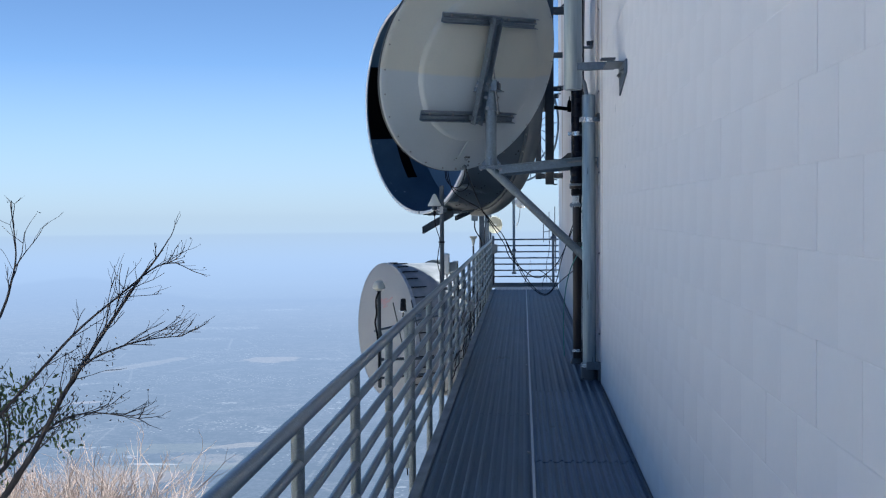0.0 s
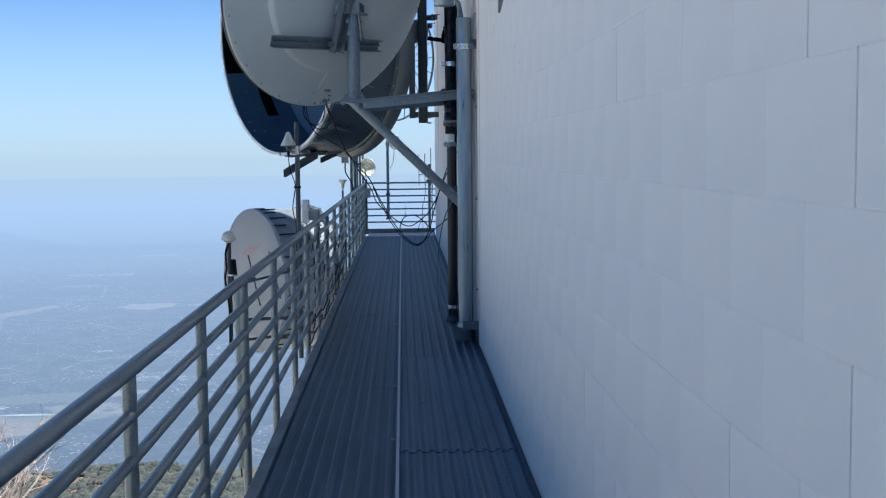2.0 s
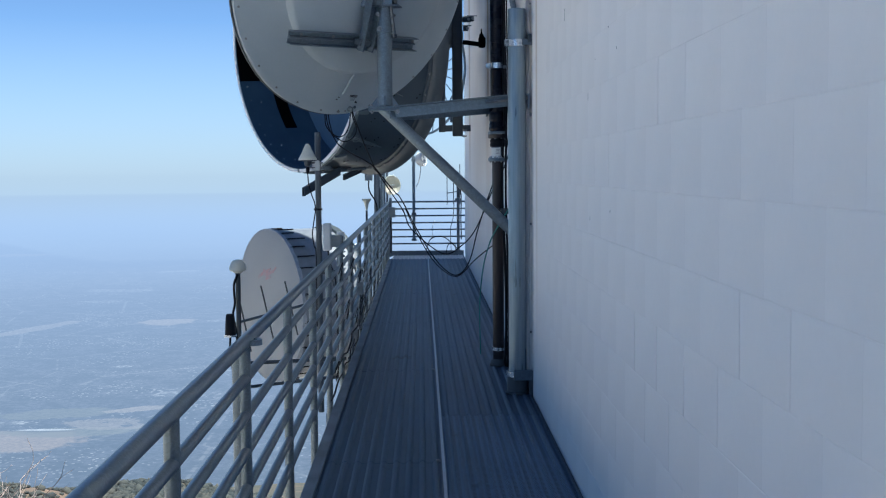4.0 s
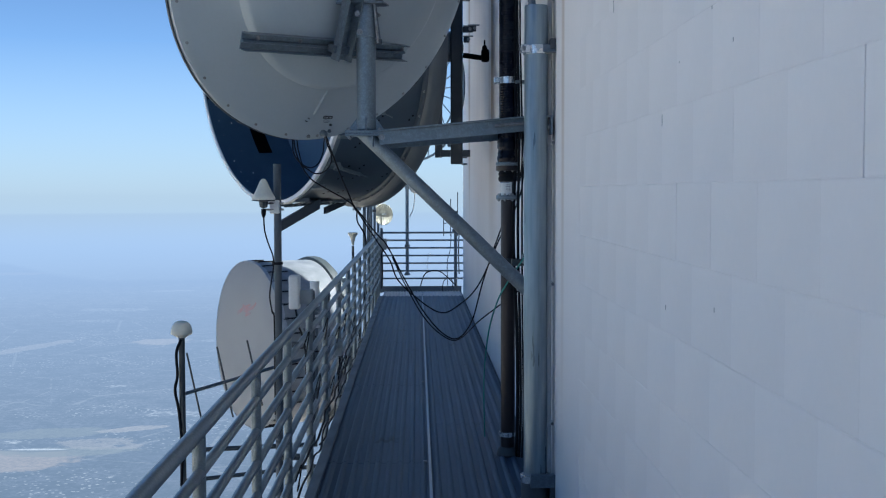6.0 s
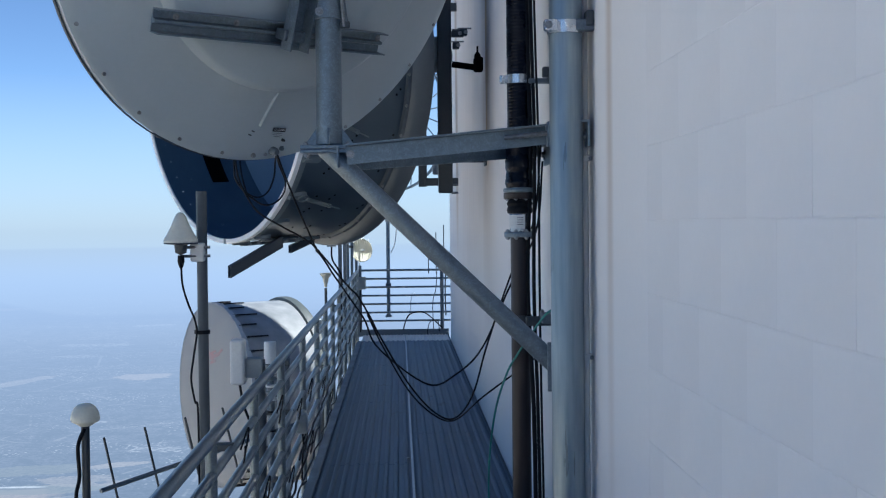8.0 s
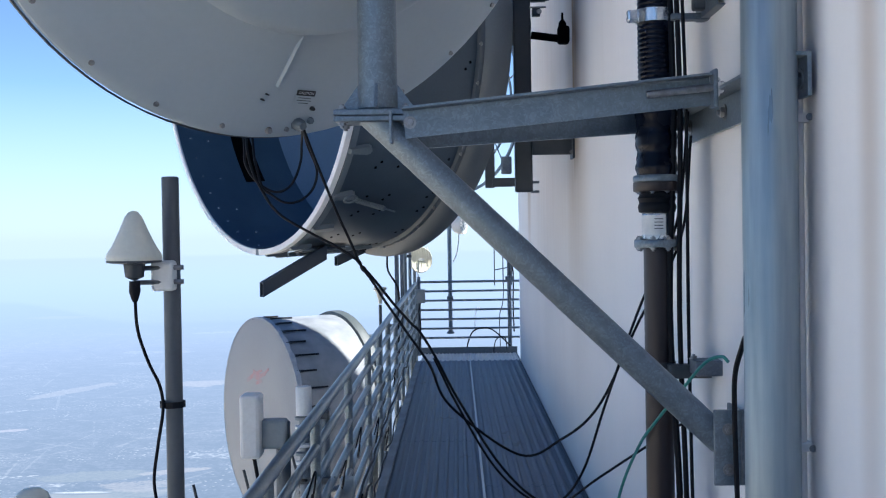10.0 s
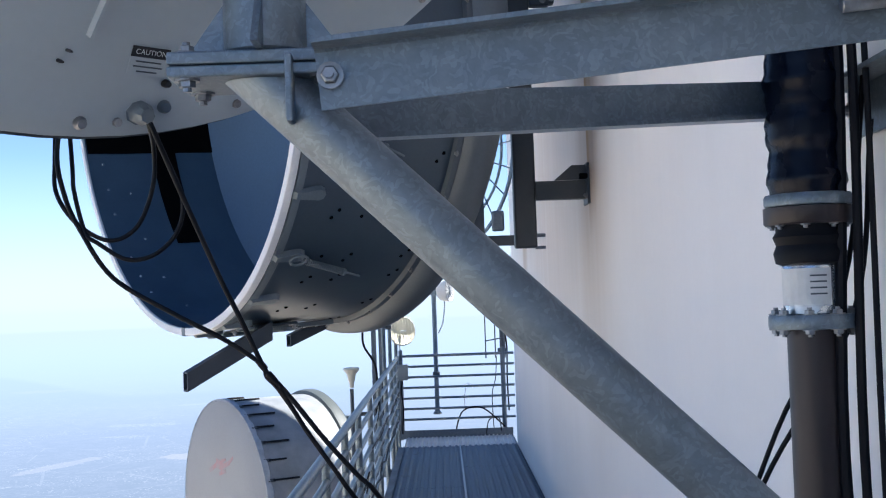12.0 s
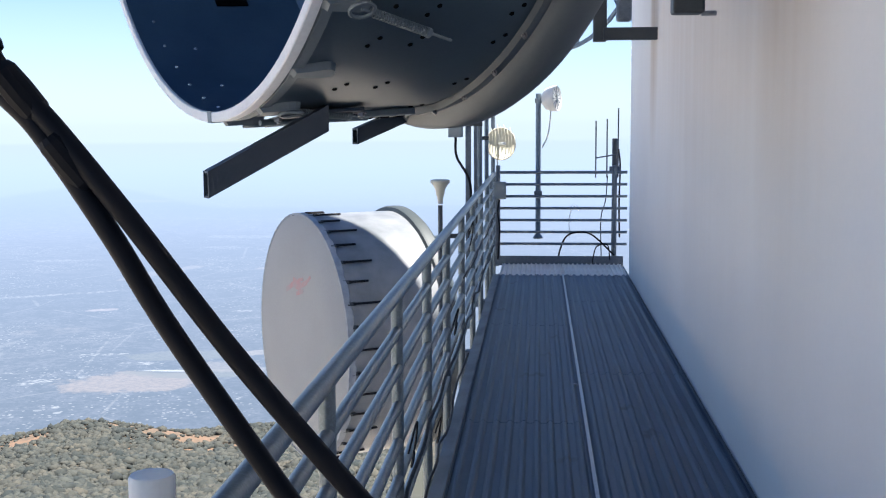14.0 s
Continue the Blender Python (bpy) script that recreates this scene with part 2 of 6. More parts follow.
nt.links.new(sn.outputs["Fac"], rsn.inputs["Value"])
sm = nt.nodes.new("ShaderNodeMath"); sm.operation = "MULTIPLY"
nt.links.new(rsn.outputs[0], sm.inputs[0]); nt.links.new(streak_total, sm.inputs[1])
sm2 = nt.nodes.new("ShaderNodeMath"); sm2.operation = "MULTIPLY"; sm2.inputs[1].default_value = 1.9
nt.links.new(sm.outputs[0], sm2.inputs[0])
smix = nt.nodes.new("ShaderNodeMix"); smix.data_type = "RGBA"
nt.links.new(sm2.outputs[0], smix.inputs["Factor"])
nt.links.new(base, smix.inputs[6])
smix.inputs[7].default_value = (0.37, 0.25, 0.135, 1)
nt.links.new(smix.outputs[2], bs.inputs["Base Color"])

# dark old spills on the walkway
nt = DECK.node_tree
bs = nt.nodes["Principled BSDF"]
base = bs.inputs["Base Color"].links[0].from_socket
geo = nt.nodes.new("ShaderNodeNewGeometry")
spn = nt.nodes.new("ShaderNodeTexNoise"); spn.inputs["Scale"].default_value = 2.3; spn.inputs["Detail"].default_value = 4
nt.links.new(geo.outputs["Position"], spn.inputs["Vector"])
spr = nt.nodes.new("ShaderNodeMapRange"); spr.interpolation_type = "SMOOTHSTEP"
spr.inputs["From Min"].default_value, spr.inputs["From Max"].default_value = 0.66, 0.74
spr.inputs["To Min"].default_value, spr.inputs["To Max"].default_value = 1.0, 0.5
nt.links.new(spn.outputs["Fac"], spr.inputs["Value"])
spm = nt.nodes.new("ShaderNodeVectorMath"); spm.operation = "SCALE"
nt.links.new(base, spm.inputs[0]); nt.links.new(spr.outputs[0], spm.inputs["Scale"])
nt.links.new(spm.outputs[0], bs.inputs["Base Color"])

# perforated deck plates: rows of small dark holes between the ribs
PERF = DECK.copy()
PERF.name = "perforated_grating_steel"
nt = PERF.node_tree
bs = nt.nodes["Principled BSDF"]
base = bs.inputs["Base Color"].links[0].from_socket
geo = nt.nodes.new("ShaderNodeNewGeometry")
pmap = nt.nodes.new("ShaderNodeMapping"); pmap.inputs["Scale"].default_value = (27.2, 40.0, 0.0)
vor = nt.nodes.new("ShaderNodeTexVoronoi"); vor.inputs["Scale"].default_value = 1.0; vor.inputs["Randomness"].default_value = 0.0
nt.links.new(geo.outputs["Position"], pmap.inputs["Vector"]); nt.links.new(pmap.outputs[0], vor.inputs["Vector"])
hr = nt.nodes.new("ShaderNodeMapRange"); hr.inputs["From Min"].default_value, hr.inputs["From Max"].default_value = 0.30, 0.38
hr.inputs["To Min"].default_value, hr.inputs["To Max"].default_value = 0.70, 1.55
nt.links.new(vor.outputs["Distance"], hr.inputs["Value"])
ml = nt.nodes.new("ShaderNodeVectorMath"); ml.operation = "SCALE"
nt.links.new(base, ml.inputs[0]); nt.links.new(hr.outputs[0], ml.inputs["Scale"])
nt.links.new(ml.outputs[0], bs.inputs["Base Color"])

# ---- mesh helpers ----


def part(name, bm, mat, parent=None, label="", smooth=False):
    me = bpy.data.meshes.new(name)
    bmesh.ops.recalc_face_normals(bm, faces=bm.faces[:])
    bm.to_mesh(me)
    bm.free()
    me.materials.append(mat)
    if smooth:
        me.polygons.foreach_set("use_smooth", [True] * len(me.polygons))
        me.set_sharp_from_angle(angle=radians(38))
    ob = new(name, me)
    if parent is not None:
        ob.parent = parent
        ob.matrix_parent_inverse = parent.matrix_basis.inverted()
    if label:
        tagged(ob, label)
    return ob


def thing(name, label, category, place=(0, 0, 0), group="", kind=""):
    ob = new(name)
    ob.matrix_basis = Matrix.Translation(place)
    ob.empty_display_size = 0.1
    return tagged(ob, label, category, group, kind)


def frame_of(axis, up=(0, 0, 1)):
    """A rotation whose z is axis; its y leans to up."""
    z = Vector(axis).normalized()
    upv = Vector(up)
    if abs(z.dot(upv)) > 0.999:
        upv = Vector((0, 1, 0))
    x = upv.cross(z).normalized()
    y = z.cross(x)
    return Matrix((x, y, z)).transposed().to_4x4()


def add_box(bm, size, m=Matrix(), bevel=0.0):
    tmp = bmesh.new()
    bmesh.ops.create_cube(tmp, size=1)
    bmesh.ops.scale(tmp, vec=size, verts=tmp.verts)
    if bevel:
        bmesh.ops.bevel(tmp, geom=tmp.edges[:], offset=bevel, segments=2, affect="EDGES", profile=0.5)
    tmp.transform(m)
    join(bm, tmp)
    return bm


def join(bm, tmp):
    me = bpy.data.meshes.new("tmp")
    tmp.to_mesh(me)
    tmp.free()
    bm.from_mesh(me)
    bpy.data.meshes.remove(me)


def box(size, place=(0, 0, 0), bevel=0.003, rot=None):
    bm = bmesh.new()
    m = Matrix.Translation(place) @ (rot if rot is not None else Matrix())
    return add_box(bm, size, m, bevel)


def add_lathe(bm, profile, m=Matrix(), seg=32, closed=False):
    """Revolves (r, z) pairs round z."""
    rings = []
    for r, z in profile:
        if r < 1e-6:
            rings.append([bm.verts.new(m @ Vector((0, 0, z)))])
        else:
            rings.append([bm.verts.new(m @ Vector((r * math.cos(2 * math.pi * i / seg), r * math.sin(2 * math.pi * i / seg), z))) for i in range(seg)])
    pairs = list(zip(rings, rings[1:]))
    if closed:
        pairs.append((rings[-1], rings[0]))
    for a, b in pairs:
        for i in range(seg):
            j = (i + 1) % seg
            q = [a[i % len(a)], a[j % len(a)], b[j % len(b)], b[i % len(b)]]
            u = []
            for v in q:
                if v not in u:
                    u.append(v)
            if len(u) > 2:
                bm.faces.new(u)
    return bm


def lathe(profile, m=Matrix(), seg=32, closed=False):
    return add_lathe(bmesh.new(), profile, m, seg, closed)


def add_rod(bm, a, b, r, seg=12, r2=None, chamfer=0.0):
    a, b = Vector(a), Vector(b)
    m = Matrix.Translation(a) @ frame_of(b - a)
    L = (b - a).length
    r2 = r if r2 is None else r2
    c = chamfer or min(r, r2) * 0.12
    return add_lathe(bm, [(0, 0), (r - c, 0), (r, c), (r2, L - c), (r2 - c, L), (0, L)], m, seg)


def rod(a, b, r, seg=12, r2=None):
    return add_rod(bmesh.new(), a, b, r, seg, r2)


def smooth_points(pts, steps=6):
    """A Catmull-Rom line through the points."""
    p = [Vector(q) for q in pts]
    p = [2 * p[0] - p[1]] + p + [2 * p[-1] - p[-2]]
    out = []
    for i in range(1, len(p) - 2):
        for k in range(steps):
            s = k / steps
            out.append(0.5 * (2 * p[i] + (p[i + 1] - p[i - 1]) * s + (2 * p[i - 1] - 5 * p[i] + 4 * p[i + 1] - p[i + 2]) * s * s + (3 * p[i] - p[i - 1] - 3 * p[i + 1] + p[i + 2]) * s ** 3))
    out.append(p[-2])
    return out


def add_tube(bm, pts, r, seg=8, r2=None):
    pts = [Vector(q) for q in pts]
    n = len(pts)
    rings = []
    x = None
    for i, q in enumerate(pts):
        t = (pts[min(i + 1, n - 1)] - pts[max(i - 1, 0)]).normalized()
        if x is None:
            x = t.orthogonal().normalized()
        x = (x - t * x.dot(t)).normalized()
        y = t.cross(x)
        rr = r if r2 is None else r + (r2 - r) * i / (n - 1)
        rings.append([bm.verts.new(q + rr * (x * math.cos(2 * math.pi * k / seg) + y * math.sin(2 * math.pi * k / seg))) for k in range(seg)])
    for a, b in zip(rings, rings[1:]):
        for k in range(seg):
            bm.faces.new((a[k], a[(k + 1) % seg], b[(k + 1) % seg], b[k]))
    bm.faces.new(rings[0][::-1])
    bm.faces.new(rings[-1])
    return bm


def tube(pts, r, seg=8, r2=None, steps=6):
    return add_tube(bmesh.new(), smooth_points(pts, steps), r, seg, r2)


def extrude(profile, a, b, up=(0, 0, 1)):
    """A closed (x, y) profile swept from a to b; its y leans to up."""
    a, b = Vector(a), Vector(b)
    m = frame_of(b - a, up)
    bm = bmesh.new()
    ra = [bm.verts.new(a + m @ Vector((x, y, 0))) for x, y in profile]
    rb = [bm.verts.new(b + m @ Vector((x, y, 0))) for x, y in profile]
    for i in range(len(profile)):
        j = (i + 1) % len(profile)
        bm.faces.new((ra[i], ra[j], rb[j], rb[i]))
    bm.faces.new(ra[::-1])
    bm.faces.new(rb)
    return bm


def channel(w, h, t):
    """A C profile, open towards +x."""
    return [(-w / 2, -h / 2), (w / 2, -h / 2), (w / 2, -h / 2 + t), (-w / 2 + t, -h / 2 + t), (-w / 2 + t, h / 2 - t), (w / 2, h / 2 - t), (w / 2, h / 2), (-w / 2, h / 2)]


def angle(w, h, t):
    return [(0, 0), (w, 0), (w, t), (t, t), (t, h), (0, h)]


def hexbolt(name, place, axis, r, parent, mat=None):
    m = Matrix.Translation(place) @ frame_of(axis)
    bm = lathe([(0, 0), (r * 1.5, 0), (r * 1.5, r * 0.25), (r * 1.05, r * 0.25)], m, 16)
    add_lathe(bm, [(r, r * 0.2), (r, r * 0.9), (r * 0.85, r), (0, r)], m, 6)
    add_lathe(bm, [(r * 0.5, r * 0.9), (r * 0.5, r * 1.5), (0, r * 1.5)], m, 10)
    return part(name, bm, mat or BOLT, parent)


def box_tube(a, b, w, h, t=0.007):
    """An open rectangular steel tube from a to b whose ends are cut upright."""
    a, b = Vector(a), Vector(b)
    side = Vector((b.y - a.y, a.x - b.x, 0)).normalized()
    bm = bmesh.new()
    loops = []
    for c in (a, b):
        for ww, hh in ((w, h), (w - 2 * t, h - 2 * t)):
            loops.append([bm.verts.new(c + side * (sx * ww / 2) + Vector((0, 0, sz * hh / 2))) for sx, sz in ((-1, -1), (1, -1), (1, 1), (-1, 1))])
    ao, ai, bo, bi = loops
    for k in range(4):
        j = (k + 1) % 4
        bm.faces.new((ao[k], ao[j], bo[j], bo[k]))
        bm.faces.new((ai[k], bi[k], bi[j], ai[j]))
        bm.faces.new((ao[k], ai[k], ai[j], ao[j]))
        bm.faces.new((bo[k], bo[j], bi[j], bi[k]))
    return bm


def prism(outline, m, x0, x1, shrink=0.85):
    """A (y, z) outline raised along local x from x0 to x1, its upper face a little smaller."""
    bm = bmesh.new()
    cy, cz = sum(q[0] for q in outline) / len(outline), sum(q[1] for q in outline) / len(outline)
    lo = [bm.verts.new(m @ Vector((x0, y, z))) for y, z in outline]
    hi = [bm.verts.new(m @ Vector((x1, cy + (y - cy) * shrink, cz + (z - cz) * shrink))) for y, z in outline]
    for k in range(len(outline)):
        j = (k + 1) % len(outline)
        bm.faces.new((lo[k], lo[j], hi[j], hi[k]))
    bm.faces.new(lo[::-1]); bm.faces.new(hi)
    return bm


def arc_patch(R0, R1, a0, a1, d0, d1, m, n=16):
    """A curved slab on a drum: radii, angles (degrees) and depths along local z."""
    bm = bmesh.new()
    rows = []
    for i in range(n + 1):
        t = radians(a0 + (a1 - a0) * i / n)
        rows.append([bm.verts.new(m @ Vector((r * math.cos(t), r * math.sin(t), d))) for r, d in ((R0, d0), (R0, d1), (R1, d1), (R1, d0))])
    for a, b in zip(rows, rows[1:]):
        for k in range(4):
            bm.faces.new((a[k], a[(k + 1) % 4], b[(k + 1) % 4], b[k]))
    bm.faces.new(rows[0][::-1])
    bm.faces.new(rows[-1])
    return bm


# ---- the setting: building, deck, ground, distance ----
# second height carries the wall far above view, added only to cast shade
ROOF, SHADE_TOP = 8.0, 17.0
WALL_X, WALL_END = 0.70, 25.25
wall = tagged(part("wall_west", box((0.30, WALL_END + 4.0, SHADE_TOP + 6.0), (WALL_X + 0.153, (WALL_END - 4.0) / 2, (SHADE_TOP - 6.0) / 2), 0.0), PAINT), "white painted masonry wall with brown run-off stains", "wall", kind="structure")
# end walls and roof lie out of view, added to block the sun
tagged(part("wall_north", box((7.0, 0.30, ROOF + 6.0), (WALL_X + 0.303 + 3.5, WALL_END - 0.152, (ROOF - 6.0) / 2), 0.0), PAINT), "unseen white end wall, added to block the sun", "wall", kind="structure")
tagged(part("wall_south", box((7.0, 0.30, ROOF + 6.0), (WALL_X + 0.303 + 3.5, -3.85, (ROOF - 6.0) / 2), 0.0), PAINT), "unseen white end wall, added to block the sun", "wall", kind="structure")
tagged(part("roof", box((7.6, WALL_END + 4.0, 0.25), (WALL_X + 3.80, (WALL_END - 4.0) / 2, ROOF + 0.13), 0.0), PAINT), "unseen flat roof slab, added to block the sun", "roof", kind="structure")
# smooth render beyond the bare blocks, with a shallow pilaster
tagged(part("render_coat", box((0.006, WALL_END - 10.95, ROOF + 4), (WALL_X - 0.0004, (WALL_END + 10.95) / 2, (ROOF - 4) / 2 - 0.01), 0.0), PAINT, wall), "smooth white painted render")
bm = bmesh.new()
pr = [(0.004, 11.50), (-0.002, 11.62), (-0.005, 11.74), (-0.005, 11.82), (-0.002, 11.92), (-0.002, 12.00), (-0.006, 12.08), (-0.006, 12.70), (-0.003, 12.9), (0.004, 13.10)]
lo = [bm.verts.new((WALL_X - 0.002 + dx, y, -2.0)) for dx, y in pr]
hi = [bm.verts.new((WALL_X - 0.002 + dx, y, ROOF - 0.1)) for dx, y in pr]
for i in range(len(pr) - 1):
    bm.faces.new((lo[i], lo[i + 1], hi[i + 1], hi[i]))
bm.faces.new(lo); bm.faces.new(hi[::-1]); bm.faces.new((lo[0], hi[0], hi[-1], lo[-1]))
part("pilaster", bm, PAINT, wall, "shallow rendered pilaster", True)

# deck planks with lengthwise ribs, each about three metres long


def plank(x0, x1, y0, y1, n=9):
    w = (x1 - x0) / n
    pts = []
    for i in range(n):
        a = x0 + i * w
        pts += [(a + 0.22 * w, 0.0), (a + 0.36 * w, 0.011), (a + 0.42 * w, 0.014), (a + 0.58 * w, 0.014), (a + 0.64 * w, 0.011), (a + 0.78 * w, 0.0)]
    pts = [(x0, 0.012), (x0 + 0.004, 0.012), (x0 + 0.006, 0.0)] + pts[1:] + [(x1 - 0.006, 0.0), (x1 - 0.004, 0.012), (x1, 0.012)]
    prof = pts + [(x1, -0.05), (x0, -0.05)]
    bm = bmesh.new()
    ra = [bm.verts.new((x, y0, z - 0.006)) for x, z in prof]
    rb = [bm.verts.new((x, y1, z - 0.006)) for x, z in prof]
    for i in range(len(prof)):
        j = (i + 1) % len(prof)
        bm.faces.new((ra[i], ra[j], rb[j], rb[i]))
    bm.faces.new(ra[::-1]); bm.faces.new(rb)
    return bm


DECK_END = 25.17
deck = thing("floor", "dark ribbed steel grating walkway along the wall", "floor", kind="structure")
for x0, x1, start in ((-0.668, -0.009, 0.79), (0.009, 0.672, 2.05)):
    y = start - 6.1
    while y < DECK_END:
        e = min(y + 3.043, DECK_END)
        near = x0 > 0 and e < 11.3
        pl = part("plank", plank(x0, x1, max(y, -3.9), e), PERF if near else DECK, deck, "perforated plank" if near else "")
        if near:
            pl.location.z -= 0.004 if e < 8.2 else 0.0
        y += 3.05
part("seam_strip", box((0.017, DECK_END + 3.9, 0.05), (0, (DECK_END - 3.9) / 2, -0.015), 0.002), SEAM, deck, "bright galvanised strip between the planks")
part("edge_channel", box((0.014, DECK_END + 3.9, 0.17), (-0.678, (DECK_END - 3.9) / 2, -0.072), 0.002), STRING, deck, "grey steel edge channel")
part("edge_plate", box((0.055, DECK_END + 3.9, 0.016), (-0.7135, (DECK_END - 3.9) / 2, -0.006), 0.002), STRING, deck, "grey steel edge plate")
# sunlight on the deck's end is put into this pale plank colour
SUNLIT_PLANK = material("painted_sunlit_plank", (0.80, 0.75, 0.70), 0.5, 0.0, (0.66, 0.61, 0.57), 4, 0.7, 90, 0.1)
for x0, x1 in ((-0.668, -0.004), (0.004, 0.672)):
    part("end_plank", plank(x0, x1, 25.176, 26.12, 13), SUNLIT_PLANK, deck, "end plank coloured pale for sunlight")
# dark strip stands in for the shaded gap between deck and wall
part("wall_gap_strip", box((0.034, 26.1 + 3.9, 0.05), (0.684, (26.1 - 3.9) / 2, -0.038), 0.0), GREYP, deck, "dark strip added over the shaded gap at the wall")
part("toe_plate", box((1.46, 0.012, 0.11), (-0.03, 26.14, 0.035), 0.002), GALV_OLD, deck, "low steel toe plate")
for y in [k * 2.44 - 3.0 for k in range(12)]:
    part("beam", box((1.50, 0.08, 0.14), (-0.05, y, -0.135), 0.003), GALV_OLD, deck)
for y in (8.4, 9.94, 12.98, 16.2, 19.98):
    part("bolt_head", lathe([(0, 0.012), (0.012, 0.012), (0.015, 0.006), (0.015, 0)], Matrix.Translation((-0.03, y, 0.0)), 10), BOLT, deck)

# ground: the hillside falls away from the building to a ridge above the plain


def ground_z(x, y):
    r = math.hypot(x, y - 10)
    az = math.degrees(math.atan2(x, y - 10))          # 0 ahead, negative to the left
    z = -2.4 - 0.42 * max(r - 3, 0) if r < 250 else -106.1 - 0.235 * (r - 250) - 0.16 * max(r - 980, 0)
    ridge = 33 * math.exp(-((r - 900) / 210) ** 2) * (0.80 + 0.2 * math.sin(az * 0.55 + 1.2)) * math.exp(-((az + 25) / 15.0) ** 4)
    z += ridge + 9 * noise.noise((x * 0.006, y * 0.006, 3.1)) * min(r / 400, 1) + 4 * noise.noise((x * 0.02, y * 0.02, 1.7)) * min(r / 300, 1)
    if y < 0:                                          # level ground behind the start of the walkway, unseen, added to bounce light
        bounce_lot = min(max(-y / 6, 0), 1) * min(max((60 - math.hypot(x, y)) / 20, 0), 1)
        z += (-2.4 - z) * bounce_lot
    left = min(max((-0.62 * (y + 2) - x - 3) / 7, 0), 1) if y > -6 else 0
    bounce_shoulder = left * left * (3 - 2 * left) * min(max((110 - r) / 40, 0), 1)          # level ground west of the building, out of view, added to bounce sun onto the wall
    z += (-3.0 - 0.05 * r - z) * bounce_shoulder
    if x > -1 and -4.2 < y < 26.2:
        z = min(z, -2.6)
    return z


def bare_cut(az, r, x, y):
    """How far the ridge lies bare there: two tan cuts and a track along its crest."""
    f = 0.35 * noise.noise((x * 0.03, y * 0.03, 2.2)) + 0.40 * noise.noise((x * 0.11, y * 0.11, 5.2))
    knoll = 1.25 - math.hypot((az + 24.7) / 1.3, (r - 885) / 60)
    cut = 1.25 - math.hypot((az + 18.6 + (r - 880) * 0.020) / 2.3, (r - 880) / 100)
    track = 0.60 - abs(r - 905 - 14 * math.sin(az * 1.3)) / 11
    return max(knoll, cut, track) + f


bm = bmesh.new()
rad = [0.5, 4, 8, 14, 22, 35, 55, 85, 130, 190, 260, 340] + [420 + 16 * i for i in range(52)] + [1300, 1450, 1700, 2100, 2700, 3500, 4300]
azs = [i * 6 for i in range(-30, -10)] + [-60 + 0.75 * i for i in range(108)] + [i * 6 + 24 for i in range(0, 26)]
grid = [[bm.verts.new((r * math.sin(radians(a)), 10 + r * math.cos(radians(a)), ground_z(r * math.sin(radians(a)), 10 + r * math.cos(radians(a))) if r < 1500 else ground_z(1500 * math.sin(radians(a)), 10 + 1500 * math.cos(radians(a))) - (r - 1500) * 0.24)) for a in azs] for r in rad]
for ga, gb in zip(grid, grid[1:]):
    for i in range(len(azs)):
        j = (i + 1) % len(azs)
        bm.faces.new((ga[i], ga[j], gb[j], gb[i]))
bm.faces.new(grid[0])
gr = part("ground", bm, SOIL, None, "", True)
gr.data.materials.append(BOUNCE_GRAVEL)
gr.data.materials.append(CUT)
for f in gr.data.polygons:
    # light-bouncing ground within 150 m, left off behind y -9
    if f.center.x ** 2 + (f.center.y - 10) ** 2 < 150 ** 2:
        f.material_index = 1 if f.center.y > -9 else 0
    elif f.center.y > 10:
        rr, aa = math.hypot(f.center.x, f.center.y - 10), math.degrees(math.atan2(f.center.x, f.center.y - 10))
        if 770 < rr < 980 and bare_cut(aa, rr, f.center.x, f.center.y) > -0.6:
            f.material_index = 2
tagged(gr, "dry brown mountainside falling away to a ridge", "ground", kind="structure")

# the plain far below, with its city, as a glowing distant shell under the horizon; haze is painted into its colour
C0 = Vector((0, 10, 1.7))
bm = bmesh.new()
els = [7.0, 5.5, 4.5, 3.5, 2.5, 1.8, 1.2, 0.6, 0.0, -0.4, -0.8, -1.0, -1.2, -1.5, -2, -2.5, -3, -4, -5, -6.5, -8, -10, -12, -15, -18, -22, -28, -36, -50]
rings = [[bm.verts.new((4600 * math.cos(radians(e)) * math.cos(2 * math.pi * k / 120), 4600 * math.cos(radians(e)) * math.sin(2 * math.pi * k / 120), 4600 * math.sin(radians(e)))) for k in range(120)] for e in els]
for ra, rb in zip(rings, rings[1:]):
    for k in range(120):
        bm.faces.new((ra[k], ra[(k + 1) % 120], rb[(k + 1) % 120], rb[k]))
haze = bpy.data.materials.new("painted_haze_plain")
haze.use_nodes = True
nt = haze.node_tree
nt.nodes.remove(nt.nodes["Principled BSDF"])


def nd(kind, **kw):
    n = nt.nodes.new(kind)
    for k, v in kw.items():
        n.inputs[k].default_value = v
    return n


def mth(op, a, b=None):
    n = nt.nodes.new("ShaderNodeMath")
    n.operation = op
    for i, v in enumerate((a, b)):
        if v is None:
            continue
        if isinstance(v, (int, float)):
            n.inputs[i].default_value = v
        else:
            nt.links.new(v, n.inputs[i])
    return n.outputs[0]


def rng(v, a, b, c=0.0, d=1.0, smooth=True):
    n = nd("ShaderNodeMapRange", **{"From Min": a, "From Max": b, "To Min": c, "To Max": d})
    n.interpolation_type = "SMOOTHSTEP" if smooth else "LINEAR"
    nt.links.new(v, n.inputs["Value"])
    return n.outputs[0]


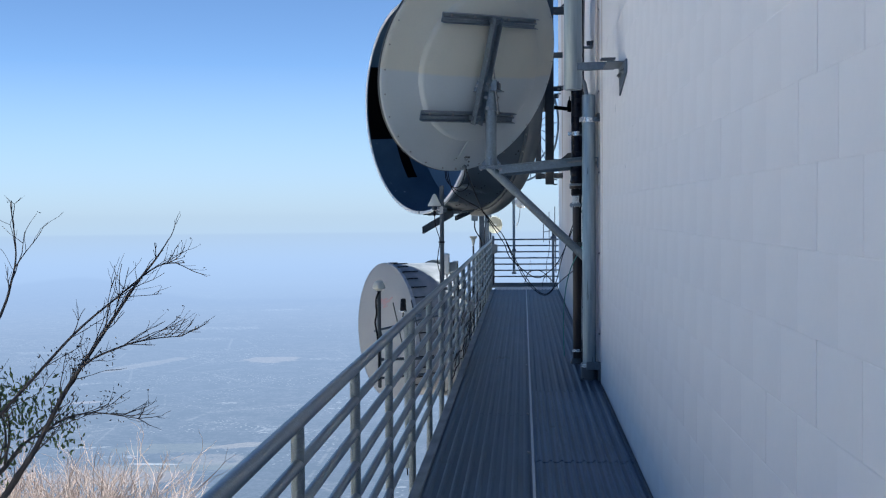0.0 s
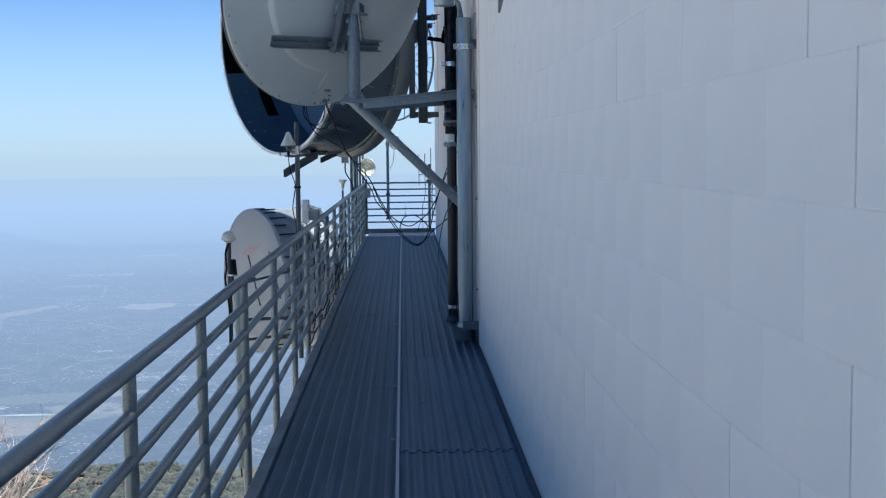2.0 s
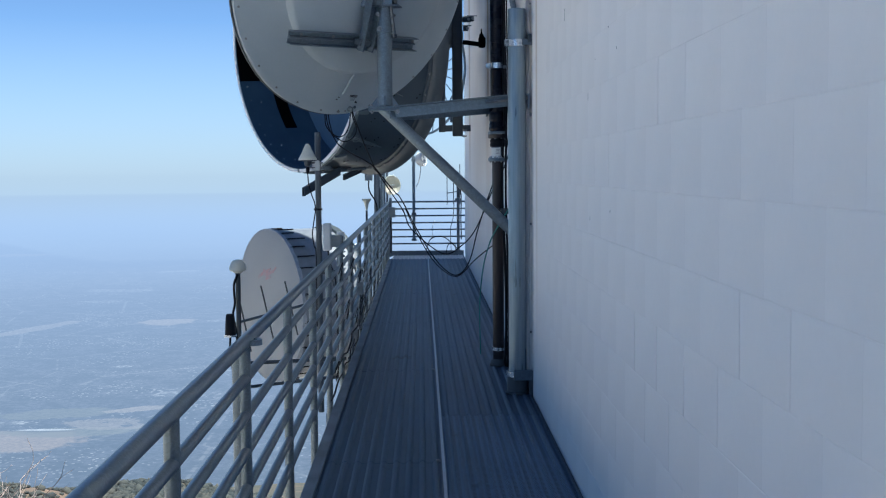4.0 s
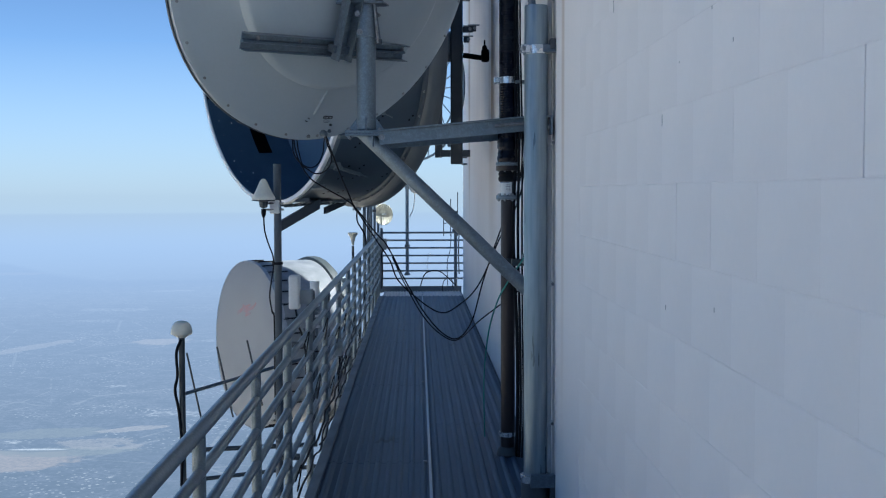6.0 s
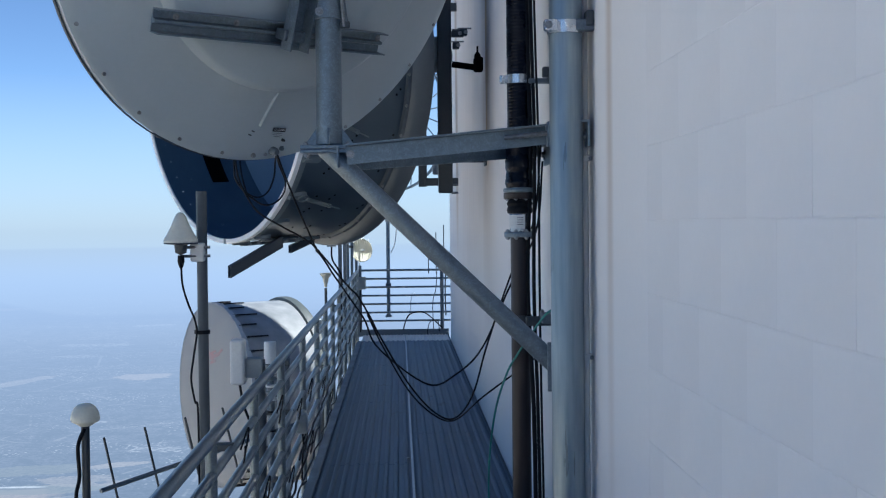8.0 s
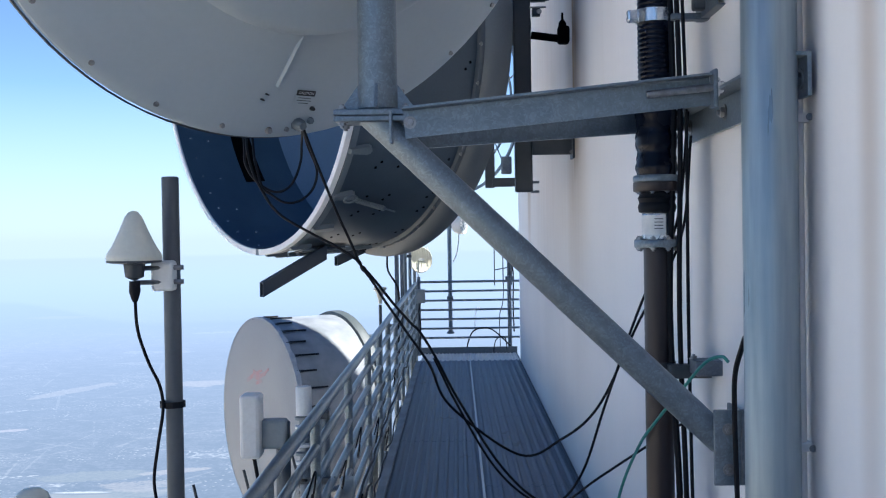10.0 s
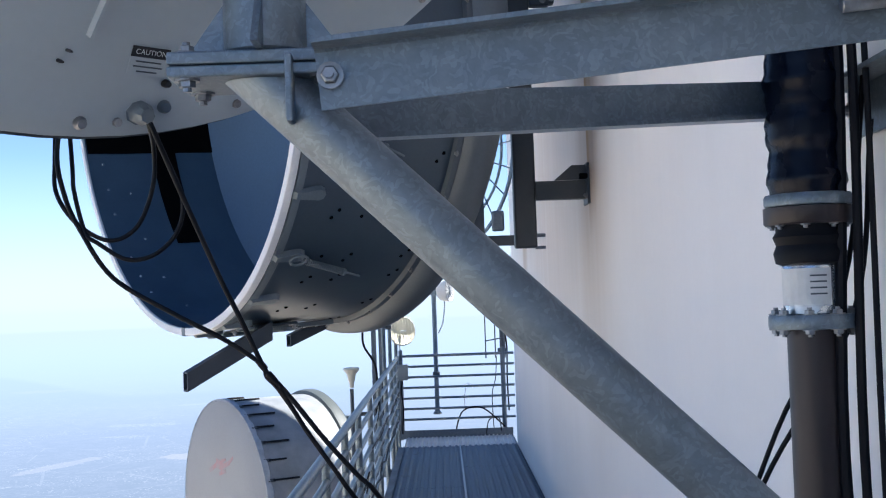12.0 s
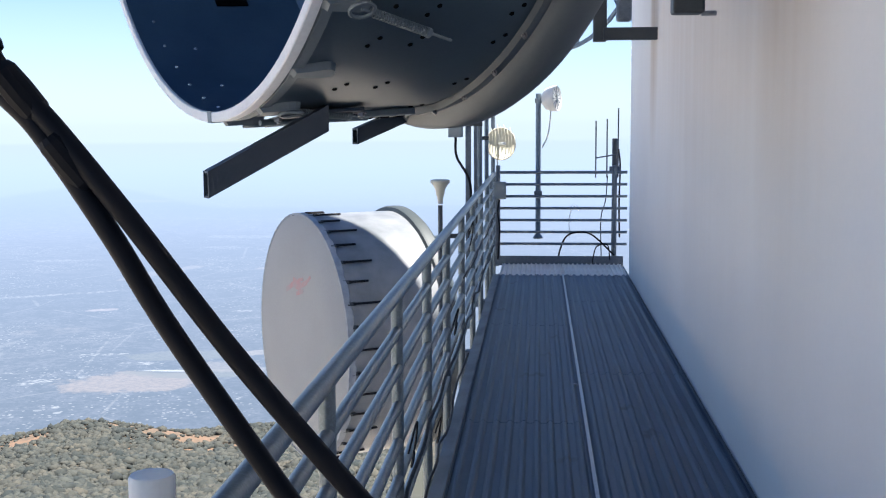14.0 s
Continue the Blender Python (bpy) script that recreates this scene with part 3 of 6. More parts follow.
def blend(f, a, b):
    n = nt.nodes.new("ShaderNodeMix")
    n.data_type = "RGBA"
    for sock, v in ((n.inputs["Factor"], f), (n.inputs[6], a), (n.inputs[7], b)):
        if isinstance(v, tuple):
            sock.default_value = (*v, 1)
        elif isinstance(v, (int, float)):
            sock.default_value = v
        else:
            nt.links.new(v, sock)
    return n.outputs[2]


tc = nt.nodes.new("ShaderNodeTexCoord")
sep = nt.nodes.new("ShaderNodeSeparateXYZ")
nt.links.new(tc.outputs["Object"], sep.inputs[0])
down = mth("DIVIDE", sep.outputs["Z"], -4600.0)
safe = mth("MAXIMUM", down, 0.012)              # sine of the angle below the horizon
gx, gy = mth("DIVIDE", sep.outputs["X"], mth("MULTIPLY", safe, 3067.0)), mth("DIVIDE", sep.outputs["Y"], mth("MULTIPLY", safe, 3067.0))   # kilometres on the plain
cmb = nt.nodes.new("ShaderNodeCombineXYZ")
nt.links.new(gx, cmb.inputs[0]); nt.links.new(gy, cmb.inputs[1])


def tex(kind, scale, detail=3.0, rough=0.55):
    n = nt.nodes.new(kind)
    n.inputs["Scale"].default_value = scale
    if kind == "ShaderNodeTexNoise":
        n.inputs["Detail"].default_value, n.inputs["Roughness"].default_value = detail, rough
    nt.links.new(cmb.outputs[0], n.inputs["Vector"])
    return n


broad = tex("ShaderNodeTexNoise", 0.16, 4).outputs["Fac"]
mid = tex("ShaderNodeTexNoise", 0.45, 6, 0.6).outputs["Fac"]
town = tex("ShaderNodeTexNoise", 1.1, 4, 0.65).outputs["Fac"]
fine = tex("ShaderNodeTexNoise", 26.0, 5, 0.75).outputs["Fac"]
grove = tex("ShaderNodeTexNoise", 5.0, 6, 0.7).outputs["Fac"]
cell = tex("ShaderNodeTexVoronoi", 26.0)
sheds = tex("ShaderNodeTexVoronoi", 5.5)
roads = tex("ShaderNodeTexVoronoi", 0.9)
roads.feature = "DISTANCE_TO_EDGE"
land = blend(rng(broad, 0.35, 0.65), (0.12, 0.145, 0.185), (0.24, 0.24, 0.25))
land = blend(rng(grove, 0.42, 0.60, 0, 0.75), land, (0.050, 0.075, 0.090))                   # belts of trees
land = blend(rng(fine, 0.44, 0.58, 0, 0.75), land, (0.045, 0.068, 0.080))                    # trees between the houses
land = blend(mth("MULTIPLY", rng(roads.outputs["Distance"], 0.010, 0.003, 0, 0.45), rng(grove, 0.60, 0.45)), land, (0.45, 0.44, 0.42))
land = blend(mth("MULTIPLY", rng(mid, 0.62, 0.70, 0, 0.55), rng(grove, 0.55, 0.40, 0.15, 1.0)), land, (0.40, 0.355, 0.31))   # bare fields and river beds
land = blend(mth("MULTIPLY", rng(cell.outputs["Distance"], 0.30, 0.14), rng(town, 0.44, 0.60)), land, (0.58, 0.58, 0.57))    # pale roofs
land = blend(mth("MULTIPLY", rng(sheds.outputs["Distance"], 0.15, 0.11, 0, 0.6), rng(town, 0.54, 0.62)), land, (0.74, 0.74, 0.73))   # long white sheds


town2 = tex("ShaderNodeTexNoise", 3.2, 7, 0.72).outputs["Fac"]


def patch(x0, y0, rx, ry, col, amount, ragged=0.5, turn=0.0):
    """A bare patch of the plain at (x0, y0) kilometres, turned by some degrees, with a ragged outline."""
    c, q = math.cos(radians(turn)), math.sin(radians(turn))
    ux, uy = mth("SUBTRACT", gx, x0), mth("SUBTRACT", gy, y0)
    dx = mth("DIVIDE", mth("ADD", mth("MULTIPLY", ux, c), mth("MULTIPLY", uy, q)), rx)
    dy = mth("DIVIDE", mth("SUBTRACT", mth("MULTIPLY", uy, c), mth("MULTIPLY", ux, q)), ry)
    d2 = mth("ADD", mth("MULTIPLY", dx, dx), mth("MULTIPLY", dy, dy))
    edge = mth("ADD", d2, mth("MULTIPLY", mth("SUBTRACT", town2, 0.5), 2.0 + ragged * 22))
    f = mth("MULTIPLY", rng(edge, 1.3, 0.7, 0, amount), rng(fine, 0.35, 0.65, 1.0, 0.55))
    if col is ROOFS:
        f = mth("MULTIPLY", f, rng(cell.outputs["Distance"], 0.62, 0.30, 0.12, 1.0))
    return blend(f, land, col)


TAN, GRASS, ROOFS = (0.50, 0.385, 0.295), (0.27, 0.275, 0.215), (0.72, 0.71, 0.69)
land = patch(-2.28, 7.25, 0.34, 0.16, GRASS, 0.8, 0.14, 8)          # fields round the airstrip
land = patch(-2.34, 6.48, 0.42, 0.27, TAN, 1.0, 0.10, 12)
land = patch(-2.05, 6.72, 0.38, 0.12, GRASS, 0.9, 0.12, 4)
land = patch(-1.88, 6.95, 0.24, 0.16, (0.46, 0.40, 0.34), 0.8, 0.30, 5)
land = patch(-1.82, 7.36, 0.20, 0.07, (0.56, 0.48, 0.40), 0.9, 0.22, 25)
land = patch(-2.22, 6.79, 0.17, 0.022, (0.95, 0.95, 0.95), 1.0, -0.06)
land = patch(-2.20, 6.745, 0.17, 0.018, (0.10, 0.10, 0.10), 0.6, -0.06)
land = patch(-2.90, 6.42, 0.11, 0.07, ROOFS, 0.9, 0.22, 30)
land = patch(-2.86, 7.24, 0.20, 0.030, ROOFS, 0.9, 0.12, 12)
land = patch(-2.47, 6.98, 0.14, 0.05, ROOFS, 0.8, 0.25)
land = patch(-1.62, 7.85, 0.22, 0.09, ROOFS, 0.7, 0.35)
land = patch(-2.33, 9.0, 0.07, 0.05, ROOFS, 0.8, 0.12)
land = patch(-3.46, 9.0, 0.12, 0.06, (0.66, 0.54, 0.50), 0.9, 0.15, 30)
land = patch(-4.15, 9.8, 0.52, 0.06, ROOFS, 0.75, 0.12, 28)          # far pale strips
land = patch(-2.52, 11.7, 0.30, 0.24, (0.60, 0.49, 0.39), 0.8, 0.16, 20)
land = patch(-2.03, 11.75, 0.20, 0.10, ROOFS, 0.6, 0.16)
land = patch(-3.72, 11.3, 0.62, 0.12, (0.56, 0.48, 0.41), 0.6, 0.14, 69)
land = patch(-5.25, 12.2, 0.35, 0.12, ROOFS, 0.7, 0.16, 15)
land = patch(-3.80, 13.6, 0.24, 0.12, ROOFS, 0.6, 0.14)
land = patch(-3.85, 14.9, 0.42, 0.20, ROOFS, 0.7, 0.18)
land = patch(-3.70, 17.7, 0.30, 0.16, ROOFS, 0.9, 0.10, 25)
land = patch(-7.4, 21.5, 0.5, 0.4, TAN, 0.9, 0.12)
land = patch(-2.84, 7.75, 0.010, 0.40, (0.5, 0.5, 0.5), 0.35, -0.05, 8)          # straight avenues
land = patch(-3.62, 10.5, 0.014, 0.50, (0.5, 0.5, 0.5), 0.35, -0.05, 17)
land = blend(0.12, land, (0.03, 0.045, 0.06))
thin = mth("EXPONENT", mth("DIVIDE", -0.118, safe))                                         # painted haze: share of the land colour kept at this angle
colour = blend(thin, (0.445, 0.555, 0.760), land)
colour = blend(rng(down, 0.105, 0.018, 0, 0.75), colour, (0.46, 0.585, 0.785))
# a low far range just under the horizon, faded into the painted haze colour
bearing = mth("DIVIDE", sep.outputs["X"], mth("MAXIMUM", sep.outputs["Y"], 1.0))
crest = mth("ADD", mth("MULTIPLY", rng(bearing, -0.62, -0.36), rng(bearing, -0.26, -0.40, 0, 0.022)), mth("MULTIPLY", mth("SUBTRACT", broad, 0.5), 0.004))
far_range = mth("MULTIPLY", rng(mth("ADD", down, crest), 0.071, 0.076), rng(down, 0.088, 0.070))
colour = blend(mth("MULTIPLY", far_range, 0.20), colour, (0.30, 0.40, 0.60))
# the shell emits its own colour, haze included
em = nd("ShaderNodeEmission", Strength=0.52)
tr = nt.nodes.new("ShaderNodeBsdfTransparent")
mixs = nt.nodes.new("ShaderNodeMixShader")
colour = blend(rng(down, 0.050, 0.002), colour, (0.47, 0.555, 0.655))              # pale haze over the plain, painted into the colour
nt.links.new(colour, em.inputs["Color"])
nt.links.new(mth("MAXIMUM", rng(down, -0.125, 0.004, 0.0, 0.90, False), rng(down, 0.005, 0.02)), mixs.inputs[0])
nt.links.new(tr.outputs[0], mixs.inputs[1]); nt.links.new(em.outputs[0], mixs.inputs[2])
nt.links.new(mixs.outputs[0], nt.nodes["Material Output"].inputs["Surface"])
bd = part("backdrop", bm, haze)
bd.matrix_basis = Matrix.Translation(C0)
tagged(bd, "glowing blue plain with a distant city and painted haze", "backdrop", kind="structure")

# ---- guard rails ----
RX = -0.765
RAILS = [1.05 - 0.136 * k for k in range(7)]
POSTS = [-2.35, -1.1, 0.15, 1.42, 2.68, 3.94, 5.19, 6.42, 7.68, 9.05, 10.35, 11.56, 12.80, 14.05, 15.55, 16.95, 18.08, 19.22, 20.5, 21.8, 23.1, 24.4, 25.3, 26.14]
guard = thing("guard_rail", "grey steel pipe guard rail with seven horizontal bars", "railing", (RX, 11, 0))
for k, z in enumerate(RAILS):
    part("top_rail" if k == 0 else "rail", rod((RX, -3.4, z - 0.024), (RX, 26.16, z - 0.024), 0.025 if k == 0 else 0.019, 14), RAIL, guard, "", True)
for y in POSTS:
    part("post", rod((RX - 0.002, y, -0.15), (RX - 0.002, y, 1.03), 0.022, 12), RAIL, guard, "", True)
    part("post_foot", box((0.040, 0.075, 0.012), (RX + 0.040, y, -0.020), 0.003), RAIL, guard)
endg = thing("end_rail", "grey pipe guard rail closing the walkway's end", "railing", (0, 26.16, 0))
for k, z in enumerate(RAILS):
    part("top_rail" if k == 0 else "rail", rod((RX + 0.03, 26.18, z - 0.01), (0.74, 26.18, z - 0.01), 0.018 if k == 0 else 0.016, 12), GALV, endg, "", True)
for x in (RX + 0.045, 0.60):
    part("post", rod((x, 26.18, 0.0), (x, 26.18, 1.12), 0.026, 12), GALV_OLD, endg, "", True)

# ---- dish seen from behind on its wall arm ----
D1C = Vector((-0.605, 12.85, 3.235))
az, el = radians(-46.5), radians(-18.6)
D1N = Vector((math.cos(el) * math.cos(az), math.cos(el) * math.sin(az), math.sin(el)))
D1S = Vector((0, 0, 1)).cross(D1N).normalized()
D1U = D1N.cross(D1S)
M1 = Matrix((D1S, D1U, D1N)).transposed().to_4x4()
M1.translation = D1C


def at1(s, u, n):
    return M1 @ Vector((s, u, n))


PX, PY = -0.393, 12.70
dish = thing("rear_view_dish", "large off-white fibreglass dish seen from behind", "dish antenna", (PX, PY, 2.17))
R = 1.175
prof = [(R - 0.012, -0.030), (R, -0.024), (R, 0.016), (R - 0.015, 0.028), (R - 0.05, 0.036), (R - 0.20, 0.072), (R - 0.34, 0.118), (0.80, 0.140), (0.785, 0.190), (0.765, 0.205), (0.60, 0.228), (0.35, 0.250), (0.0, 0.262)]
inner = [(0.0, 0.225), (0.4, 0.205), (0.76, 0.150), (R - 0.2, 0.045), (R - 0.03, -0.020)]
reflector = part("reflector", lathe(prof + inner, Matrix(), 96), SHELL1, dish, "off-white shell, cream above a seam", True)
reflector.matrix_basis = M1
part("rim_edge", lathe([(R + 0.004, -0.034), (R + 0.010, -0.03), (R + 0.010, -0.012), (R + 0.004, -0.008)], M1, 96, True), DARKST, dish, "thin dark rim seal", True)
STRUT = [(-0.035, -0.052), (0.030, -0.052), (0.030, -0.046), (-0.028, -0.046), (-0.028, -0.012), (-0.004, -0.006), (-0.004, 0.006), (-0.028, 0.012), (-0.028, 0.046), (0.030, 0.046), (0.030, 0.052), (-0.035, 0.052)]
for (s0, u0), (s1, u1) in (((-0.757, -0.522), (0.517, -0.487)), ((-0.727, 0.492), (0.548, 0.546))):
    a, b = at1(s0, u0, 0.285), at1(s1, u1, 0.285)
    cb = part("cross_bar", extrude(STRUT, a, b, D1U), GALV, dish, "galvanised channel bar with a pressed groove")
    if (at1(s0, u0, 0.40) - a).dot(frame_of(b - a, D1U) @ Vector((1, 0, 0))) < 0:
        for v in cb.data.vertices:
            v.co -= D1N * (2 * ((v.co - a).dot(D1N)))
    for f in (0.06, 0.30, 0.66, 0.95):
        hexbolt("bolt", a.lerp(b, f) + D1U * 0.030 + D1N * 0.026, D1N, 0.010, dish)
part("spine", extrude(channel(0.075, 0.105, 0.007), at1(-0.070, -0.565, 0.358), at1(-0.083, 0.56, 0.358), D1S), GALV, dish, "galvanised channel spine")
for u0 in (-0.50, 0.52):
    part("spine_clip", box((0.13, 0.05, 0.07), at1(-0.076, u0, 0.325), 0.005, M1.to_3x3().to_4x4()), GALV_OLD, dish)
# moulded rib and small fittings low on the back
part("moulded_rib", extrude([(-0.014, -0.03), (0.014, -0.03), (0.003, 0.012), (-0.003, 0.012)], at1(0.058, -0.80, 0.130), at1(0.034, -0.985, 0.070), D1N), DISH, dish)
lab = part("caution_label", box((0.112, 0.086, 0.0008), (0, 0, 0), 0.0), DISH, dish, "small caution sticker")
lab.matrix_basis = M1 @ Matrix.Translation((0.157, -1.016, 0.0640)) @ Matrix.Rotation(radians(13), 4, "X") @ Matrix.Scale(0.68, 4)
bar = part("label_band", box((0.112, 0.030, 0.003), (0, 0.024, 0.003), 0.0005), LABELK, dish, "black label band")
bar.matrix_basis = lab.matrix_basis
cu = bpy.data.curves.new("caution_text", "FONT")
cu.body, cu.size, cu.align_x, cu.align_y = "CAUTION", 0.0205, "CENTER", "CENTER"
tmpo = bpy.data.objects.new("caution_text", cu)
scene.collection.objects.link(tmpo)
bpy.context.view_layer.update()
tme = bpy.data.meshes.new_from_object(tmpo)
bpy.data.objects.remove(tmpo)
tme.materials.clear(); tme.materials.append(LABELW)
tob = new("caution_text", tme)
tob.parent = dish
tob.matrix_parent_inverse = dish.matrix_basis.inverted()
tob.matrix_basis = lab.matrix_basis @ Matrix.Translation((0, 0.024, 0.0056))
for i, wd in enumerate((0.075, 0.085, 0.06)):
    t = part("print_line", box((wd, 0.0035, 0.002), (0, 0, 0), 0.0003), GREYP, dish)
    t.matrix_basis = lab.matrix_basis @ Matrix.Translation((0, -0.004 - 0.014 * i, 0.0022))
for s0, u0, r0, n0, mt in ((0.055, -1.145, 0.013, 0.030, BOLT), (0.215, -1.10, 0.013, 0.038, BEZEL), (0.205, -1.055, 0.008, 0.05, LABELK), (-0.012, -1.035, 0.0035, 0.064, LABELK), (0.0, -1.015, 0.003, 0.068, LABELK)):
    part("plug", lathe([(0, 0.014), (r0 * 0.7, 0.014), (r0, 0.006), (r0, -0.01)], M1 @ Matrix.Translation((s0, u0, n0)), 14), mt, dish, "", True)
gl = M1 @ Matrix.Translation((0.165, -1.115, 0.03))
part("cable_gland", lathe([(0.0, 0.046), (0.014, 0.046), (0.017, 0.040), (0.020, 0.030), (0.0225, 0.027), (0.0225, 0.008), (0.025, 0.006), (0.025, -0.02)], gl, 8), BEZEL, dish, "grey cable gland", True)
for k in range(28):
    t = 2 * math.pi * (k + 0.5) / 28
    part("rim_bolt", lathe([(0, 0.012), (0.008, 0.012), (0.010, 0.004), (0.010, 0)], M1 @ Matrix.Translation(((R - 0.03) * math.cos(t), (R - 0.03) * math.sin(t), 0.026)), 8), BOLT, dish)
# mast stub on its base plate
part("mast", rod((PX, PY, 2.154), (PX, PY, 2.90), 0.060, 28), GALV, dish, "mottled galvanised mast stub", True)
part("mast_collar", lathe([(0.062, 2.725), (0.071, 2.728), (0.071, 2.91), (0.068, 2.913), (0.0, 2.914)], Matrix.Translation((PX, PY, 0)), 28), GALV, dish, "", True)
part("base_plate", box((0.235, 0.155, 0.018), (PX - 0.012, PY + 0.012, 2.146), 0.003), GALV, dish)
part("lower_plate", box((0.235, 0.155, 0.016), (PX - 0.012, PY + 0.012, 2.127), 0.003), GALV, dish)
for a in range(4):
    rz = Matrix.Rotation(radians(90 * a), 4, "Z")
    bm = bmesh.new()
    v = [bm.verts.new(Matrix.Translation((PX, PY, 0)) @ rz @ Vector(q)) for q in ((0.058, -0.005, 2.156), (0.115, -0.005, 2.156), (0.058, -0.005, 2.235), (0.058, 0.005, 2.156), (0.115, 0.005, 2.156), (0.058, 0.005, 2.235))]
    for f in ((0, 1, 2), (5, 4, 3), (0, 3, 4, 1), (1, 4, 5, 2), (2, 5, 3, 0)):
        bm.faces.new([v[i] for i in f])
    part("gusset", bm, GALV, dish)
for dx in (-0.105, 0.085):
    for dy in (-0.045, 0.065):
        hexbolt("plate_bolt", (PX + dx, PY + dy, 2.155), (0, 0, 1), 0.011, dish)
        hexbolt("plate_nut", (PX + dx, PY + dy, 2.119), (0, 0, -1), 0.012, dish)
# swivel clamp between mast and spine
part("mast_cap", lathe([(0.0, 2.912), (0.070, 2.912), (0.070, 2.925), (0.0, 2.925)], Matrix.Translation((PX, PY, 0)), 24), GALV, dish, "", True)
SW = Matrix.Rotation(radians(-12), 4, "Z")
part("swivel_plate", box((0.30, 0.15, 0.012), (PX - 0.02, PY - 0.01, 2.932), 0.003, SW), GALV_OLD, dish)
part("swivel_plate", box((0.245, 0.012, 0.105), (PX - 0.055, PY - 0.075, 2.990), 0.003, SW), GALV, dish)
part("swivel_plate", box((0.245, 0.012, 0.105), (PX - 0.035, PY + 0.060, 2.990), 0.003, SW), GALV_OLD, dish)
part("swivel_block", box((0.10, 0.12, 0.07), (PX + 0.045, PY - 0.02, 2.985), 0.008, SW), DARKST, dish)
part("adjuster_rod", rod((PX + 0.075, PY - 0.045, 2.69), (PX + 0.035, PY - 0.085, 3.16), 0.008, 10), BOLT, dish, "", True)
part("adjuster_rod", rod((PX + 0.085, PY - 0.015, 2.70), (PX + 0.055, PY - 0.06, 2.93), 0.010, 10), GALV_OLD, dish, "", True)
part("adjuster_lug", box((0.045, 0.03, 0.03), (PX + 0.078, PY - 0.035, 2.70), 0.006), DARKST, dish)
for dx, dz in ((-0.14, 2.985), (-0.03, 3.005), (0.0, 2.965), (-0.045, 2.865), (-0.035, 2.755)):
    hexbolt("clamp_bolt", (PX + dx, PY - (0.083 if dz > 2.9 else 0.073), dz), (0, -1, 0), 0.013, dish)
hexbolt("clamp_bolt", (PX + 0.072, PY - 0.01, 2.865), (1, 0, 0), 0.013, dish)

# wall arm: two channels, diagonal brace, steel angle on the wall
arm = thing("dish_bracket", "galvanised channel arm with a diagonal brace on the wall", "bracket", (0.66, 12.6, 2.1))
part("angle_bar", extrude([(0, -0.045), (0.006, -0.045), (0.006, 0.045), (-0.050, 0.045), (-0.050, 0.038), (-0.004, 0.038), (0, 0.034)], (-0.312, 12.62, 2.1086), (0.592, 12.62, 2.1925), (0, 0, 1)), GALV, arm)
part("angle_bar", extrude([(0.022, -0.038), (0.022, 0.038), (0.015, 0.038), (0.015, -0.030), (-0.028, -0.030), (-0.028, -0.038)], (-0.345, 12.760, 2.077), (0.668, 13.345, 2.172), (0, 0, 1)), GALV, arm)
part("end_plate", box((0.012, 0.060, 0.112), (0.598, 12.598, 2.192), 0.003), GALV, arm)
part("threaded_bar", rod((0.40, 12.595, 2.178), (0.70, 12.585, 2.206), 0.011, 10), BOLT, arm, "", True)
hexbolt("nut", (0.604, 12.59, 2.196), (1, 0, 0), 0.020, arm, STEEL)
bm = rod((-0.486, 12.692, 2.212), (0.628, 12.672, 1.142), 0.0435, 32)
cut = bmesh.ops.bisect_plane(bm, geom=bm.verts[:] + bm.edges[:] + bm.faces[:], plane_co=(0, 0, 2.118), plane_no=(0, 0, 1), clear_outer=True)
bmesh.ops.edgeloop_fill(bm, edges=[e for e in cut["geom_cut"] if isinstance(e, bmesh.types.BMEdge)])
part("brace", bm, GALV, arm, "round galvanised brace", True)
part("brace_lug", box((0.010, 0.075, 0.095), (-0.352, 12.655, 2.098), 0.003), GALV, arm)
hexbolt("bolt", (-0.294, 12.612, 2.110), (0, -1, 0), 0.0125, arm, BOLT)
part("brace_plate", box((0.100, 0.012, 0.225), (0.640, 12.622, 1.135), 0.003), GALV, arm)
part("brace_plate", box((0.012, 0.19, 0.215), (0.675, 12.70, 1.135), 0.003), GALV_OLD, arm)
for z in (1.19, 1.07):
    hexbolt("bolt", (0.632, 12.615, z), (0, -1, 0), 0.012, arm, BOLT)
part("wall_angle", extrude([(0, 0), (0, 0.105), (-0.075, 0.105), (-0.075, 0.096), (-0.010, 0.096), (-0.010, 0)], (0.680, 13.35, 2.085), (0.680, 11.93, 2.095), (0, 0, 1)), GALV, arm, "steel angle bolted to the wall")
for y in (13.30, 12.77, 12.2, 11.98):
    hexbolt("wall_bolt", (0.669, y, 2.14), (-1, 0, 0), 0.017, arm, BOLT)

# ---- drum dish with the open blue mouth ----
D2C = Vector((-1.617, 17.411, 3.206))
az, el = radians(214.8), radians(-3.0)
D2N = Vector((math.cos(el) * math.cos(az), math.cos(el) * math.sin(az), math.sin(el)))
D2S = Vector((0, 0, 1)).cross(D2N).normalized()
D2U = D2N.cross(D2S)
M2 = Matrix((D2S, D2U, D2N)).transposed().to_4x4()
M2.translation = D2C
drum = thing("open_drum_dish", "big grey drum dish with an open navy-blue mouth and white rim", "dish antenna", (0.42, 18.05, 2.1))
R2 = 1.56
part("shroud", lathe([(R2 - 0.012, 0.0), (R2, 0.0), (R2, -0.92), (R2 - 0.012, -0.92)], M2, 128, True), DRUM, drum, "grey sheet-metal shroud", True)
part("lining", lathe([(R2 - 0.016, -0.004), (R2 - 0.016, -0.90), (R2 - 0.026, -0.90), (R2 - 0.026, -0.004)], M2, 128, True), NAVY, drum, "navy-blue absorber lining", True)
